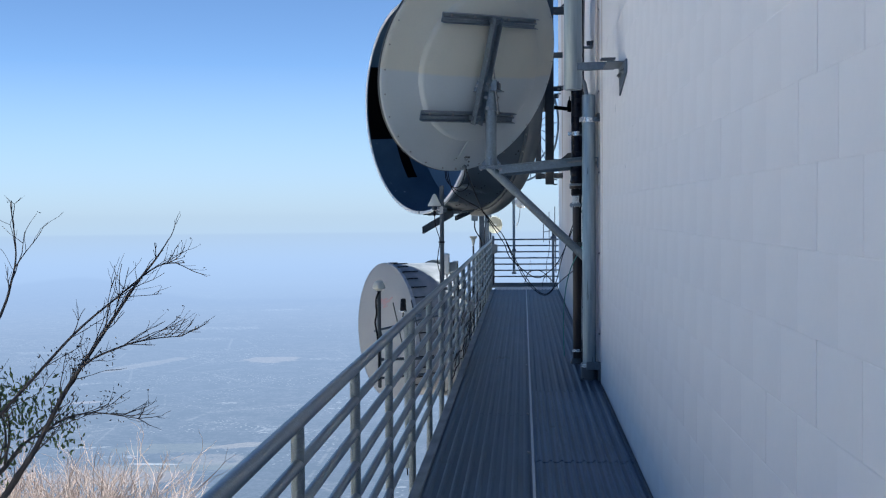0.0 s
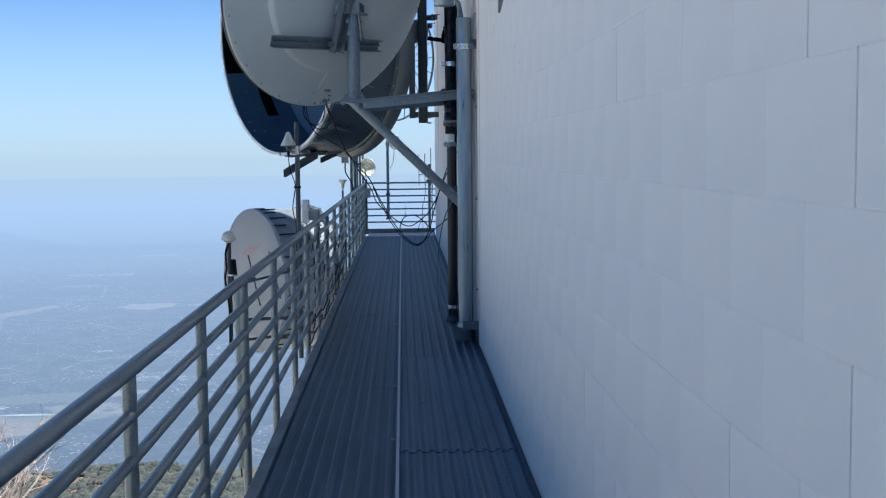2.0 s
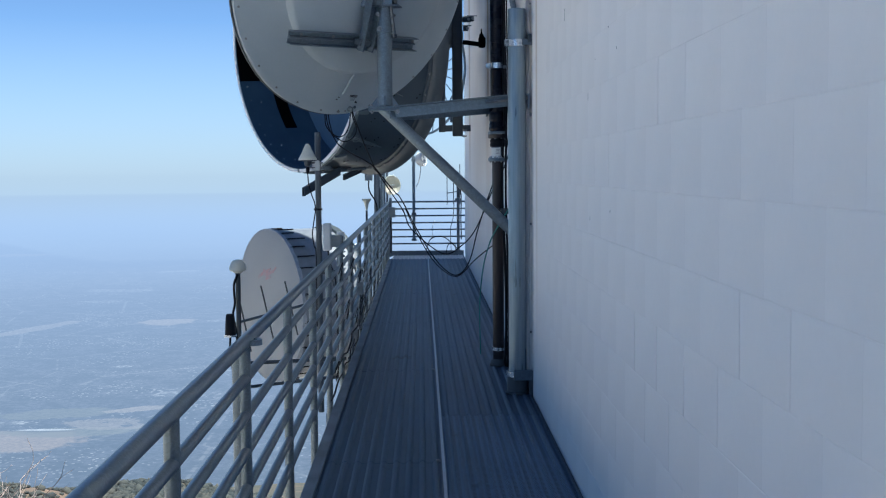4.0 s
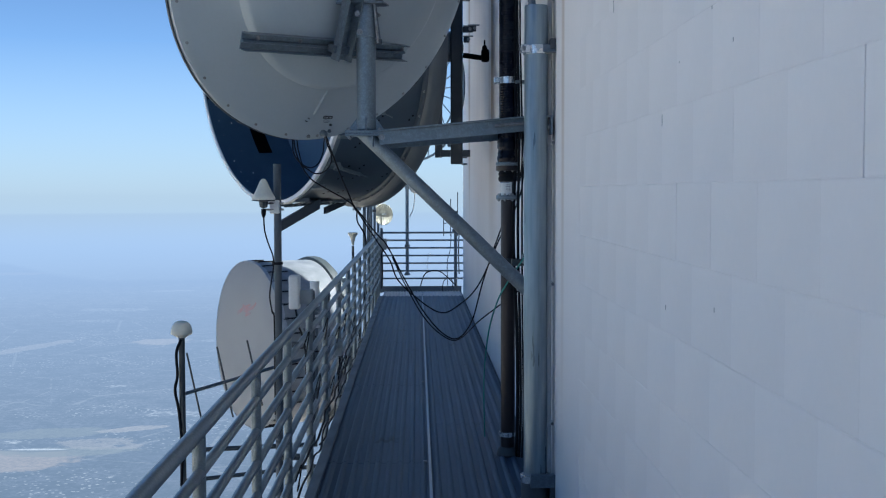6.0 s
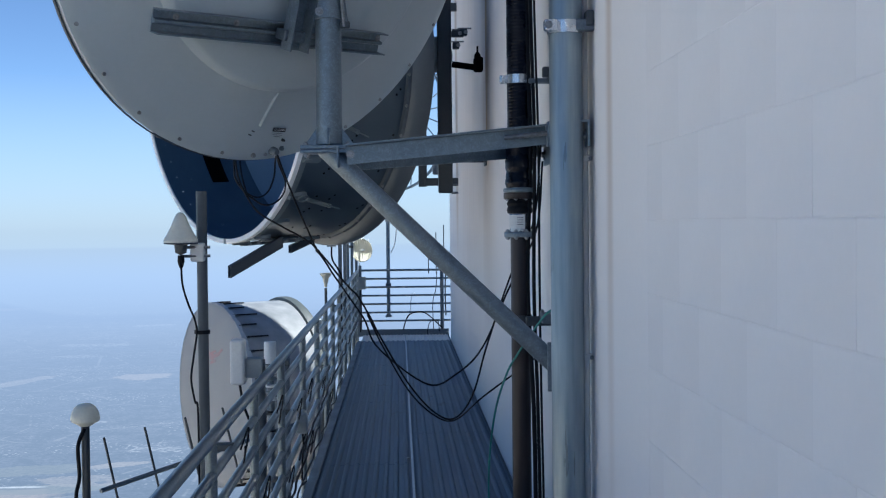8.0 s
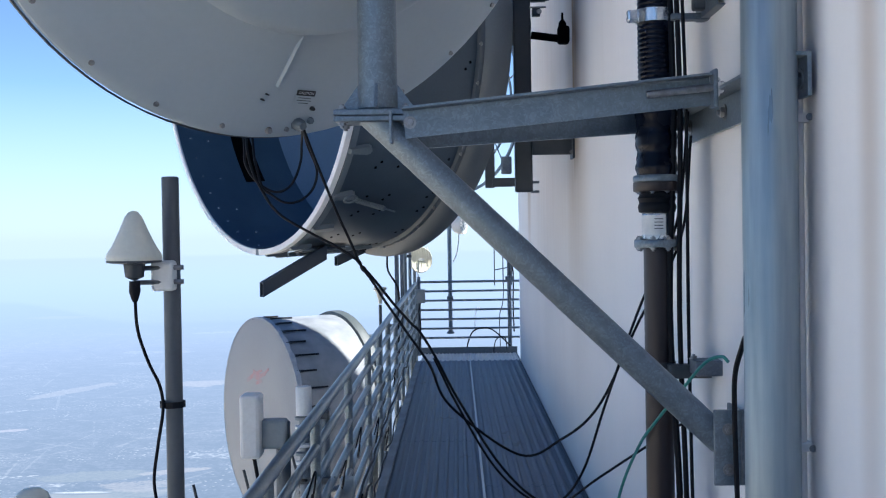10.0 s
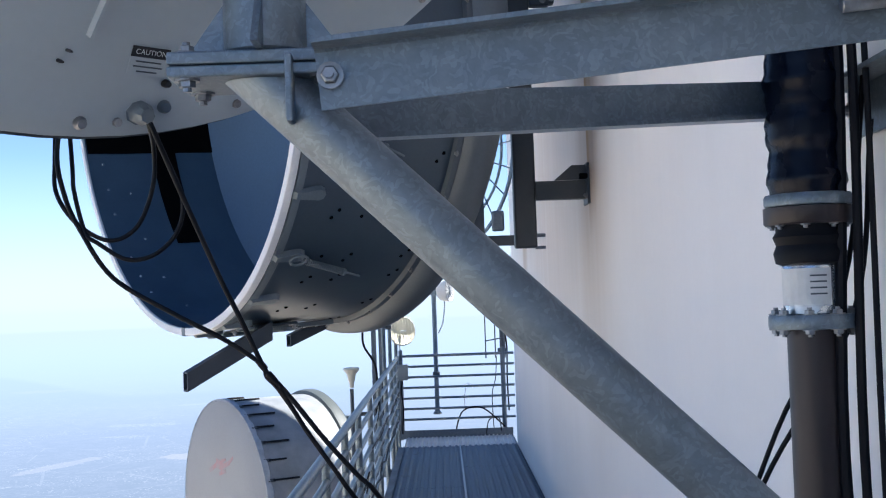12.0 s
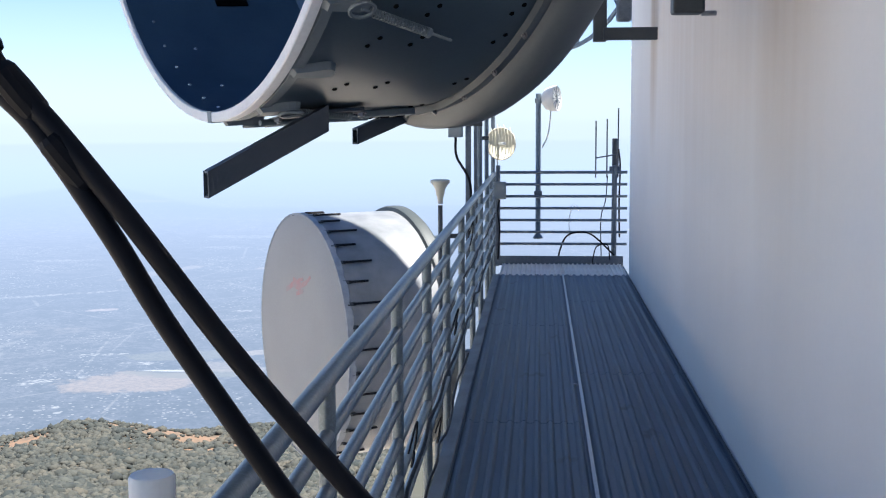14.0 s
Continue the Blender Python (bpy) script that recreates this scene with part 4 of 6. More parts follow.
part("reflector_face", lathe([(R2 - 0.03, -0.88), (1.2, -1.07), (0.8, -1.22), (0.4, -1.31), (0, -1.34), (0, -1.36), (0.4, -1.33), (0.8, -1.24), (1.2, -1.09), (R2 - 0.03, -0.90)], M2, 128), NAVY2, drum, "blue reflector face", True)
part("mouth_rim", lathe([(R2 - 0.030, 0.010), (R2 - 0.026, 0.014), (R2 + 0.008, 0.014), (R2 + 0.012, 0.010), (R2 + 0.012, -0.026), (R2 + 0.004, -0.030), (R2 - 0.024, -0.004), (R2 - 0.030, 0.0)], M2, 128, True), RIMW, drum, "white enamelled rim", True)
part("rim_band", lathe([(R2 + 0.004, -0.034), (R2 + 0.012, -0.036), (R2 + 0.012, -0.075), (R2 + 0.004, -0.08)], M2, 128, True), BEZEL, drum, "", True)
part("rear_bezel", lathe([(R2 + 0.002, -0.875), (R2 + 0.03, -0.88), (R2 + 0.034, -0.90), (R2 + 0.030, -0.915), (R2 + 0.05, -0.93), (R2 + 0.085, -0.96), (R2 + 0.10, -1.00), (R2 + 0.10, -1.06), (R2 + 0.085, -1.09), (R2 + 0.03, -1.10), (R2 - 0.02, -1.09), (R2 - 0.02, -0.90)], M2, 128, True), REARRIM, drum, "rolled grey rear rim", True)
part("back_shell", lathe([(R2 + 0.02, -1.085), (1.25, -1.26), (0.9, -1.42), (0.5, -1.53), (0.0, -1.57), (0.0, -1.54), (0.5, -1.50), (0.9, -1.39), (1.25, -1.23), (R2 - 0.01, -1.06)], M2, 96), REARRIM, drum, "grey back shell", True)
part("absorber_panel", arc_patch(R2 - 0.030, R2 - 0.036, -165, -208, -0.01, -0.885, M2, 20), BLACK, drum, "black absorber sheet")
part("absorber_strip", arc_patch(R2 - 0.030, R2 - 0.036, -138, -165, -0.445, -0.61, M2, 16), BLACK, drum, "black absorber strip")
for a in (-35.5, -49.3, -62.7, -76, -90, -22, -8):
    t = radians(a)
    pm = M2 @ Matrix.Rotation(t, 4, "Z") @ Matrix.Translation((R2, 0, -0.06))
    TAB = [(-0.024, 0.035), (0.016, 0.035), (0.022, -0.020), (0.036, -0.085), (0.036, -0.115), (0.022, -0.140), (0.0, -0.148), (-0.024, -0.138), (-0.034, -0.11), (-0.030, -0.06)]
    latch = part("latch", prism(TAB, pm, -0.002, 0.030, 0.82), BEZEL, drum, "rounded grey latch tab")
    if a in (-49.3, -76, -90, -22):
        root, tip = Vector((0.030, -0.010, -0.105)), Vector((0.026, -0.175, -0.515))
        ax = (tip - root).normalized()
        sd = ax.orthogonal().normalized()
        coil = (tip - root).length * 0.60
        q = [pm @ (root + ax * (0.05 + coil * k / 152) + 0.0155 * (sd * math.cos(k * 0.785) + ax.cross(sd) * math.sin(k * 0.785))) for k in range(153)]
        part("spring", add_tube(bmesh.new(), q, 0.0034, 4), BEZEL, latch, "coil spring", True)
        part("spring_rod", rod(pm @ root, pm @ tip, 0.006, 8), BEZEL, latch, "", True)
        eye_ring = [pm @ (root + Vector((0.006, 0.034 * math.sin(2 * math.pi * k / 20), 0.045 * math.cos(2 * math.pi * k / 20)))) for k in range(21)]
        part("eye_ring", add_tube(bmesh.new(), eye_ring, 0.007, 6), BEZEL, latch, "", True)
        part("spring_cup", rod(pm @ (root + ax * (0.045 + coil)), pm @ (root + ax * (0.065 + coil)), 0.019, 12), BEZEL, latch, "", True)
for a in (-41, -52, -58, -70, -84, -30, -16):
    for dp in (0.28, 0.45, 0.80):
        for da in (0, 1.6):
            t = radians(a + da)
            part("rivet", lathe([(0, 0.005), (0.008, 0.004), (0.0105, 0)], M2 @ Matrix.Rotation(t, 4, "Z") @ Matrix.Translation((R2, 0, -dp - 0.02 * da)) @ Matrix.Rotation(radians(90), 4, "Y"), 8), BLACK, drum)
for a in range(-205, 0, 7):
    for dp in ((0.10,) if a % 2 else (0.10, 0.24)):
        t = radians(a + dp * 8)
        part("stud", lathe([(0, 0.006), (0.007, 0.004), (0.009, 0)], M2 @ Matrix.Rotation(t, 4, "Z") @ Matrix.Translation((R2 - 0.026, 0, -dp)) @ Matrix.Rotation(radians(-90), 4, "Y"), 8), STEEL, drum)
for a in range(-100, 10, 9):
    hexbolt("rim_bolt", M2 @ Matrix.Rotation(radians(a), 4, "Z") @ Vector((R2 + 0.035, 0, -0.885)), D2N, 0.010, drum)
part("seam_tape", arc_patch(R2 - 0.032, R2 + 0.015, -92.2, -90.6, 0.0155, -0.028, M2, 3), BEZEL, drum, "grey tape over the rim joint")
# support arm under the drum and mast behind it
part("support_arm", box_tube((-1.490, 17.079, 1.407), (-1.085, 17.341, 1.650), 0.062, 0.100), SLATE, drum, "slate grey open steel box arm")
part("support_arm", box_tube((-1.075, 18.0, 1.570), (-0.82, 18.19, 1.690), 0.050, 0.070), SLATE, drum, "slate grey open steel box arm")
UM = M2 @ Matrix.Rotation(radians(-84), 4, "Z")
part("saddle_plate", box((0.016, 0.30, 0.30), UM @ Vector((R2 + 0.012, 0, -0.36)), 0.004, UM.to_3x3().to_4x4()), SLATE, drum, "slate grey saddle plate")
slot = part("slotted_plate", box((0.030, 0.085, 0.26), UM @ Vector((R2 + 0.018, -0.06, -0.70)), 0.005, UM.to_3x3().to_4x4()), BEZEL, drum, "pale slotted adjuster plate")
for k in range(3):
    part("slot", box((0.006, 0.030, 0.045), UM @ Vector((R2 + 0.034, -0.06, -0.62 - 0.075 * k)), 0.002, UM.to_3x3().to_4x4()), BLACK, slot)
part("turnbuckle", rod(UM @ Vector((R2 + 0.035, 0.05, -0.10)), UM @ Vector((R2 + 0.035, -0.02, -0.60)), 0.012, 10), BEZEL, drum, "", True)
for q in (-0.16, -0.34, -0.52):
    hexbolt("saddle_bolt", UM @ Vector((R2 + 0.022, 0.09, q)), UM.to_3x3() @ Vector((1, 0, 0)), 0.016, drum)
part("crease", arc_patch(R2 + 0.0005, R2 + 0.003, -86, -80, -0.12, -0.16, M2, 6), DRUM, drum)
part("mount_post", box((0.125, 0.125, 3.6), (0.335, 17.70, 3.86), 0.012), DARKST, drum, "dark square mounting post")
part("hub", rod(M2 @ Vector((0, 0, -1.5)), (0.335, 17.75, 3.3), 0.16, 20), BEZEL, drum, "", True)
for z in (2.38, 4.6):
    part("wall_bracket", box((0.30, 0.085, 0.105), (0.545, 17.66, z), 0.004), DARKST, drum, "dark steel bracket arm")
    part("wall_plate", box((0.016, 0.20, 0.23), (0.689, 17.66, z + 0.03), 0.003), DARKST, drum)
    gm = Matrix.Translation((0, 17.60, 0)) @ Matrix.Rotation(radians(90), 4, "Z")
    part("bracket_gusset", prism([(-0.50, z + 0.052), (-0.685, z + 0.052), (-0.685, z + 0.135), (-0.60, z + 0.135)], gm, -0.006, 0.006, 1.0), DARKST, drum, "tapered gusset plate")
    part("clevis", box((0.05, 0.05, 0.03), (0.665, 17.585, z + 0.07), 0.004), BLACK, drum)
    hexbolt("wall_bolt", (0.682, 17.58, z - 0.04), (-1, 0, 0), 0.014, drum)
part("clamp", rod((0.40, 17.64, 3.19), (0.62, 17.64, 3.16), 0.028, 12), BLACK, drum, "black clamp bar", True)
part("clamp", box((0.085, 0.10, 0.13), (0.632, 17.63, 3.185), 0.020), BLACK, drum, "black clamp")
part("clamp", lathe([(0, 0.0), (0.030, 0.0), (0.026, 0.03), (0.009, 0.05), (0.008, 0.10), (0, 0.10)], Matrix.Translation((0.625, 17.62, 3.245)), 12), BLACK, drum, "black clamp jaw")
for cx, cz, cw in ((0.45, 3.45, 0.11), (0.50, 3.46, 0.07), (0.435, 3.345, 0.06)):
    part("clamp", box((cw, 0.07, 0.055), (cx, 17.60, cz), 0.008), DARKST, drum, "dark clamp block")
    hexbolt("clamp_bolt", (cx + 0.02, 17.56, cz), (0, -1, 0), 0.012, drum)
    part("clamp_stud", rod((cx - 0.05, 17.585, cz + 0.035), (cx + 0.07, 17.585, cz + 0.035), 0.007, 8), BOLT, drum, "", True)
for cz in (2.06, 2.13):
    part("foot_stud", rod((0.385, 17.66, cz), (0.445, 17.66, cz), 0.010, 8), BOLT, drum, "", True)

# ---- lower drum dish with a fabric radome ----
D3C = Vector((-3.255, 27.28, -1.09))
az = radians(212.0)
D3N = Vector((math.cos(az), math.sin(az), 0))
D3S = Vector((0, 0, 1)).cross(D3N).normalized()
M3 = Matrix((D3S, D3N.cross(D3S), D3N)).transposed().to_4x4()
M3.translation = D3C
rdm = thing("radome_drum_dish", "white drum dish with a flat fabric radome", "dish antenna", (-1.7, 28.3, -3.0))
R3 = 1.55
part("radome", lathe([(0, 0.012), (0.8, 0.012), (R3 - 0.02, 0.008), (R3 - 0.005, 0.0), (R3 - 0.005, -0.02), (0, -0.02)], M3, 96), RADOME, rdm, "flat white radome fabric", True)
bm = bmesh.new()
seg = 180
rings = []
for rr, d in ((R3 - 0.004, 0.006), (R3 + 0.022, 0.0), (R3 + 0.024, -0.06), (R3 + 0.006, -0.075)):
    rings.append([bm.verts.new(M3 @ Vector(((rr + 0.005 * math.sin(k * 2.1)) * math.cos(2 * math.pi * k / seg), (rr + 0.005 * math.sin(k * 2.1)) * math.sin(2 * math.pi * k / seg), d - (0.022 * abs(math.sin(k * math.pi / 6)) if d < -0.01 else 0)))) for k in range(seg)])
for a, b in zip(rings, rings[1:]):
    for k in range(seg):
        bm.faces.new((a[k], a[(k + 1) % seg], b[(k + 1) % seg], b[k]))
part("radome_hem", bm, HEM, rdm, "scalloped white fabric hem", True)
part("shroud", lathe([(R3 - 0.01, -0.03), (R3, -0.03), (R3, -1.28), (R3 - 0.01, -1.28)], M3, 128, True), SHROUD, rdm, "white shroud", True)
part("rear_bezel", lathe([(R3, -1.26), (R3 + 0.05, -1.27), (R3 + 0.065, -1.31), (R3 + 0.065, -1.40), (R3 + 0.03, -1.44), (R3 - 0.02, -1.44)], M3, 128), SHELL3, rdm, "grey-green rear rim", True)
part("back_shell", lathe([(R3 + 0.02, -1.43), (1.3, -1.62), (0.9, -1.80), (0.4, -1.92), (0, -1.95)], M3, 96), SHELL3, rdm, "grey-green back shell", True)
for k in range(36):
    t = 2 * math.pi * (k + 0.3) / 36
    pm = M3 @ Matrix.Rotation(t, 4, "Z") @ Matrix.Translation((R3 + 0.012, 0, -0.06))
    sp = part("hook", box((0.018, 0.045, 0.10), pm @ Vector((0, 0, -0.03)), 0.004, pm.to_3x3().to_4x4()), DARKST, rdm, "dark hook and spring")
    part("hook_rod", add_rod(bmesh.new(), pm @ Vector((0.006, 0, -0.05)), pm @ Vector((0.006, 0, -0.30 if k % 2 else -0.42)), 0.014, 6), RUBBER, sp)
pm = M3 @ Matrix.Translation((-0.02, 0.66, 0.0145)) @ Matrix.Diagonal((1.3, 1.3, 1.0, 1.0))
bm = bmesh.new()
for s0, u0, w0, h0, a0 in ((-0.24, -0.04, 0.26, 0.05, 22), (-0.05, 0.0, 0.22, 0.10, -8), (0.12, 0.02, 0.22, 0.05, 18), (0.02, -0.07, 0.20, 0.04, 14), (0.26, 0.08, 0.14, 0.035, 30), (0.05, 0.06, 0.14, 0.03, 12)):
    add_box(bm, (w0, h0, 0.004), pm @ Matrix.Translation((s0, u0, 0)) @ Matrix.Rotation(radians(a0), 4, "Z"), 0.0015)
part("faded_mark", bm, RED, rdm, "faded red mark on the radome")
part("mount_post", rod((-1.55, 28.35, -5.5), (-1.55, 28.35, 0.1), 0.11, 20), GALV_OLD, rdm, "", True)
part("hub", rod(M3 @ Vector((0, 0, -1.85)), (-1.55, 28.35, -1.09), 0.15, 16), GALV_OLD, rdm, "", True)

# ---- pipes and cables on the wall ----
pipe = thing("vent_pipe", "galvanised vertical pipe clamped to the wall", "pipe", (0.590, 11.97, 0))
part("pipe", lathe([(0.055, 0.0), (0.066, 0.0), (0.066, 2.80), (0.064, 2.812), (0.055, 2.812), (0.055, 2.70), (0, 2.70)], Matrix.Translation((0.590, 11.97, 0)), 36), PIPE, pipe, "", True)
part("foot_sleeve", lathe([(0.067, 0.0), (0.094, 0.0), (0.094, 0.012), (0.080, 0.016), (0.080, 0.13), (0.074, 0.135)], Matrix.Translation((0.590, 11.97, 0)), 28), GREYP, pipe, "", True)
part("foot_strap", lathe([(0.081, 0.125), (0.085, 0.125), (0.085, 0.165), (0.066, 0.165)], Matrix.Translation((0.590, 11.97, 0)), 28), STEEL, pipe, "", True)
part("foot_bracket", box((0.14, 0.045, 0.075), (0.625, 11.89, 0.145), 0.004), GALV_OLD, pipe)
part("foot_lug", box((0.03, 0.10, 0.16), (0.682, 11.93, 0.06), 0.004), GREYP, pipe)
for z in (2.565,):
    part("strap", lathe([(0.067, z - 0.026), (0.071, z - 0.024), (0.071, z + 0.024), (0.067, z + 0.026)], Matrix.Translation((0.590, 11.97, 0)), 32), STEEL, pipe, "bright strap clamp", True)
    part("strap_ear", box((0.05, 0.05, 0.045), (0.522, 11.905, z), 0.006), STEEL, pipe)
    hexbolt("bolt", (0.512, 11.88, z), (0, -1, 0), 0.010, pipe)
    part("strut", box((0.085, 0.045, 0.045), (0.662, 11.93, z + 0.005), 0.004), GALV_OLD, pipe)
    part("strut_clip", box((0.03, 0.07, 0.06), (0.678, 11.93, z + 0.03), 0.005), DARKST, pipe)
part("entry_cable", tube([(0.590, 11.97, 2.70), (0.560, 11.965, 2.86), (0.545, 11.96, 2.93), (0.50, 11.97, 3.05), (0.49, 12.0, 3.6), (0.49, 12.0, 5.2)], 0.022, 10), GALV_OLD, pipe, "", True)

coax = thing("rigid_feed_line", "black corrugated feed line in a brown conduit", "pipe", (0.527, 13.18, 0))
CX, CY = 0.527, 13.18
part("conduit", lathe([(0.046, 0.0), (0.048, 0.01), (0.048, 1.72), (0.0, 1.72)], Matrix.Translation((CX, CY, 0)), 28), BROWN, coax, "dark brown conduit", True)
part("foot_boot", lathe([(0.046, 0.0), (0.075, 0.0), (0.077, 0.01), (0.062, 0.05), (0.047, 0.06)], Matrix.Translation((CX, CY, 0)), 24), DARKST, coax, "dark foot boot", True)
part("foot_band", lathe([(0.046, 0.13), (0.056, 0.13), (0.056, 0.16), (0.052, 0.16)], Matrix.Translation((CX, CY, 0)), 24), STEEL, coax, "", True)
part("flange", lathe([(0.0, 1.722), (0.078, 1.722), (0.080, 1.726), (0.080, 1.744), (0.078, 1.748), (0.0, 1.748)], Matrix.Translation((CX, CY, 0)), 28), GALV, coax, "", True)
part("collar", lathe([(0.05, 1.748), (0.052, 1.75), (0.052, 1.835), (0.05, 1.84), (0.0, 1.84)], Matrix.Translation((CX, CY, 0)), 28), STEEL, coax, "bright collar", True)
part("paper_label", arc_patch(0.0522, 0.0532, 175, 292, 1.765, 1.832, Matrix.Translation((CX, CY, 0)), 14), PANELW, coax, "white sticker with faint print")
for k in range(4):
    part("print_line", arc_patch(0.0533, 0.0537, 250, 282, 1.784 + 0.011 * k, 1.787 + 0.011 * k, Matrix.Translation((CX, CY, 0)), 5), GREYP, coax)
part("flange_body", lathe([(0.0, 1.912), (0.078, 1.912), (0.081, 1.916), (0.081, 1.944), (0.0, 1.945)], Matrix.Translation((CX, CY, 0)), 28), BROWN, coax, "dark bronze flange body", True)
part("coupling", lathe([(0.05, 1.838), (0.062, 1.842), (0.066, 1.86), (0.060, 1.875), (0.066, 1.89), (0.060, 1.90), (0.060, 1.918), (0.05, 1.92)], Matrix.Translation((CX, CY, 0)), 28), RUBBER, coax, "black coupling", True)
part("flange", lathe([(0.0, 1.946), (0.080, 1.946), (0.082, 1.950), (0.082, 1.962), (0.078, 1.968), (0.055, 1.970)], Matrix.Translation((CX, CY, 0)), 10), GALV, coax, "", True)
for z, zd in ((1.748, 1), (1.722, -1), (1.918, -1)):
    for k in range(8):
        t = 2 * math.pi * (k + 0.5) / 8
        hexbolt("bolt", (CX + 0.066 * math.cos(t), CY + 0.066 * math.sin(t), z), (0, 0, zd), 0.009, coax)
pr = [(0.0, 1.966)]
z = 1.966
while z < 2.26:
    pr += [(0.069 + 0.003 * math.sin(z * 70) + 0.002 * math.sin(z * 171), z)]
    z += 0.012
while z < 4.2:
    pr += [(0.0575, z), (0.060, z + 0.004), (0.060, z + 0.011), (0.0575, z + 0.015)]
    z += 0.0165
part("jacket", lathe(pr + [(0.05, 5.9), (0, 5.9)], Matrix.Translation((CX, CY, 0)), 28), TAPE, coax, "black corrugated jacket", True)
for z in (2.51, 3.45):
    part("hose_clamp", lathe([(0.061, z - 0.022), (0.065, z - 0.022), (0.065, z + 0.022), (0.061, z + 0.022)], Matrix.Translation((CX, CY, 0)), 28), STEEL, coax, "bright band clamp", True)
    part("clamp_ear", box((0.045, 0.03, 0.044), (CX - 0.075, CY - 0.01, z), 0.01), STEEL, coax)
    part("strut", box((0.13, 0.05, 0.022), (0.635, 13.12, z - 0.015), 0.003), GALV_OLD, coax)
    part("strut", extrude(channel(0.045, 0.045, 0.005), (0.69, 13.18, z), (0.69, 12.86, z), (0, 0, 1)), GALV_OLD, coax)
    part("strut_nut", box((0.05, 0.05, 0.05), (0.655, 13.05, z + 0.02), 0.008), DARKST, coax)
z = 1.315
part("clamp_arm", box((0.14, 0.06, 0.045), (0.615, 13.10, z - 0.01), 0.004), DARKST, coax)
part("clamp_ring", lathe([(0.051, z - 0.025), (0.058, z - 0.025), (0.058, z + 0.015), (0.051, z + 0.015)], Matrix.Translation((CX, CY, 0)), 24), DARKST, coax, "", True)
part("strut", box((0.09, 0.11, 0.05), (0.655, 13.02, z + 0.012), 0.005), GALV_OLD, coax)
hexbolt("bolt", (0.62, 13.05, z + 0.035), (0, 0, 1), 0.011, coax)

UPX, UPY = 0.338, 9.62
post = thing("upper_post", "thick slate grey steel post bracketed high on the wall", "post", (UPX, UPY, 2.62))
part("post", lathe([(0.0, 2.625), (0.066, 2.625), (0.070, 2.632), (0.070, 6.0), (0, 6.0)], Matrix.Translation((UPX, UPY, 0)), 32), PIPE, post, "", True)
for zz in (2.80, 4.60):
    part("bracket_arm", box((0.30, 0.055, 0.060), (0.50, UPY - 0.06, zz), 0.004, Matrix.Rotation(radians(-10), 4, "Z")), GALV_OLD, post)
    part("bracket_angle", box((0.11, 0.14, 0.010), (0.60, 9.50, zz + 0.045), 0.002), GALV_OLD, post)
    part("bracket_plate", box((0.13, 0.42, 0.010), (0.624, 9.25, zz - 0.03), 0.002), GALV_OLD, post)
    bm = bmesh.new()
    qa = [bm.verts.new((0.684, y, z)) for y, z in ((9.52, zz - 0.02), (8.88, zz - 0.03), (8.88, zz - 0.13), (9.47, zz - 0.24))]
    qb = [bm.verts.new((0.696, v.co.y, v.co.z)) for v in qa]
    bm.faces.new(qa); bm.faces.new(qb[::-1])
    for k in range(4):
        bm.faces.new((qa[k], qb[k], qb[(k + 1) % 4], qa[(k + 1) % 4]))
    part("wall_plate", bm, GALV_OLD, post)
    for y in (9.06, 9.34):
        hexbolt("bolt", (0.683, y, zz - 0.10), (-1, 0, 0), 0.018, post)
    hexbolt("bolt", (0.62, 9.25, zz - 0.024), (0, 0, 1), 0.016, post)

for i, (y, x, r) in enumerate(((13.13, 0.569, 0.011), (13.11, 0.588, 0.009), (13.09, 0.604, 0.006))):
    cab = part("wall_cable", tube([(x, y, 5.8), (x + 0.004, y, 4.2), (x - 0.006, y + 0.01, 3.0), (x + 0.008, y, 2.2), (x - 0.01 + 0.01 * i, y + 0.01, 1.5), (x + 0.012, y - 0.01, 0.9), (x + 0.02, y, 0.35), (x + 0.01, y, 0.0)], r, 8), RUBBER, None, "", True)
    tagged(cab, "black cable running down the wall beside the conduit", "cable", "wall cables")
conds = thing("wall_conduit", "thin white painted conduit on the wall", "conduit", (0.672, 12.02, 0))
part("pipe", rod((0.672, 12.02, 0.0), (0.672, 12.02, 5.8), 0.014, 12), PAINT, conds, "", True)
for z in (0.45, 1.25, 2.05, 2.85, 3.65, 4.5):
    part("clip", box((0.036, 0.044, 0.024), (0.678, 12.02, z), 0.004), PAINT, conds)
    hexbolt("clip_screw", (0.690, 11.985, z), (0, -1, 0), 0.006, conds)

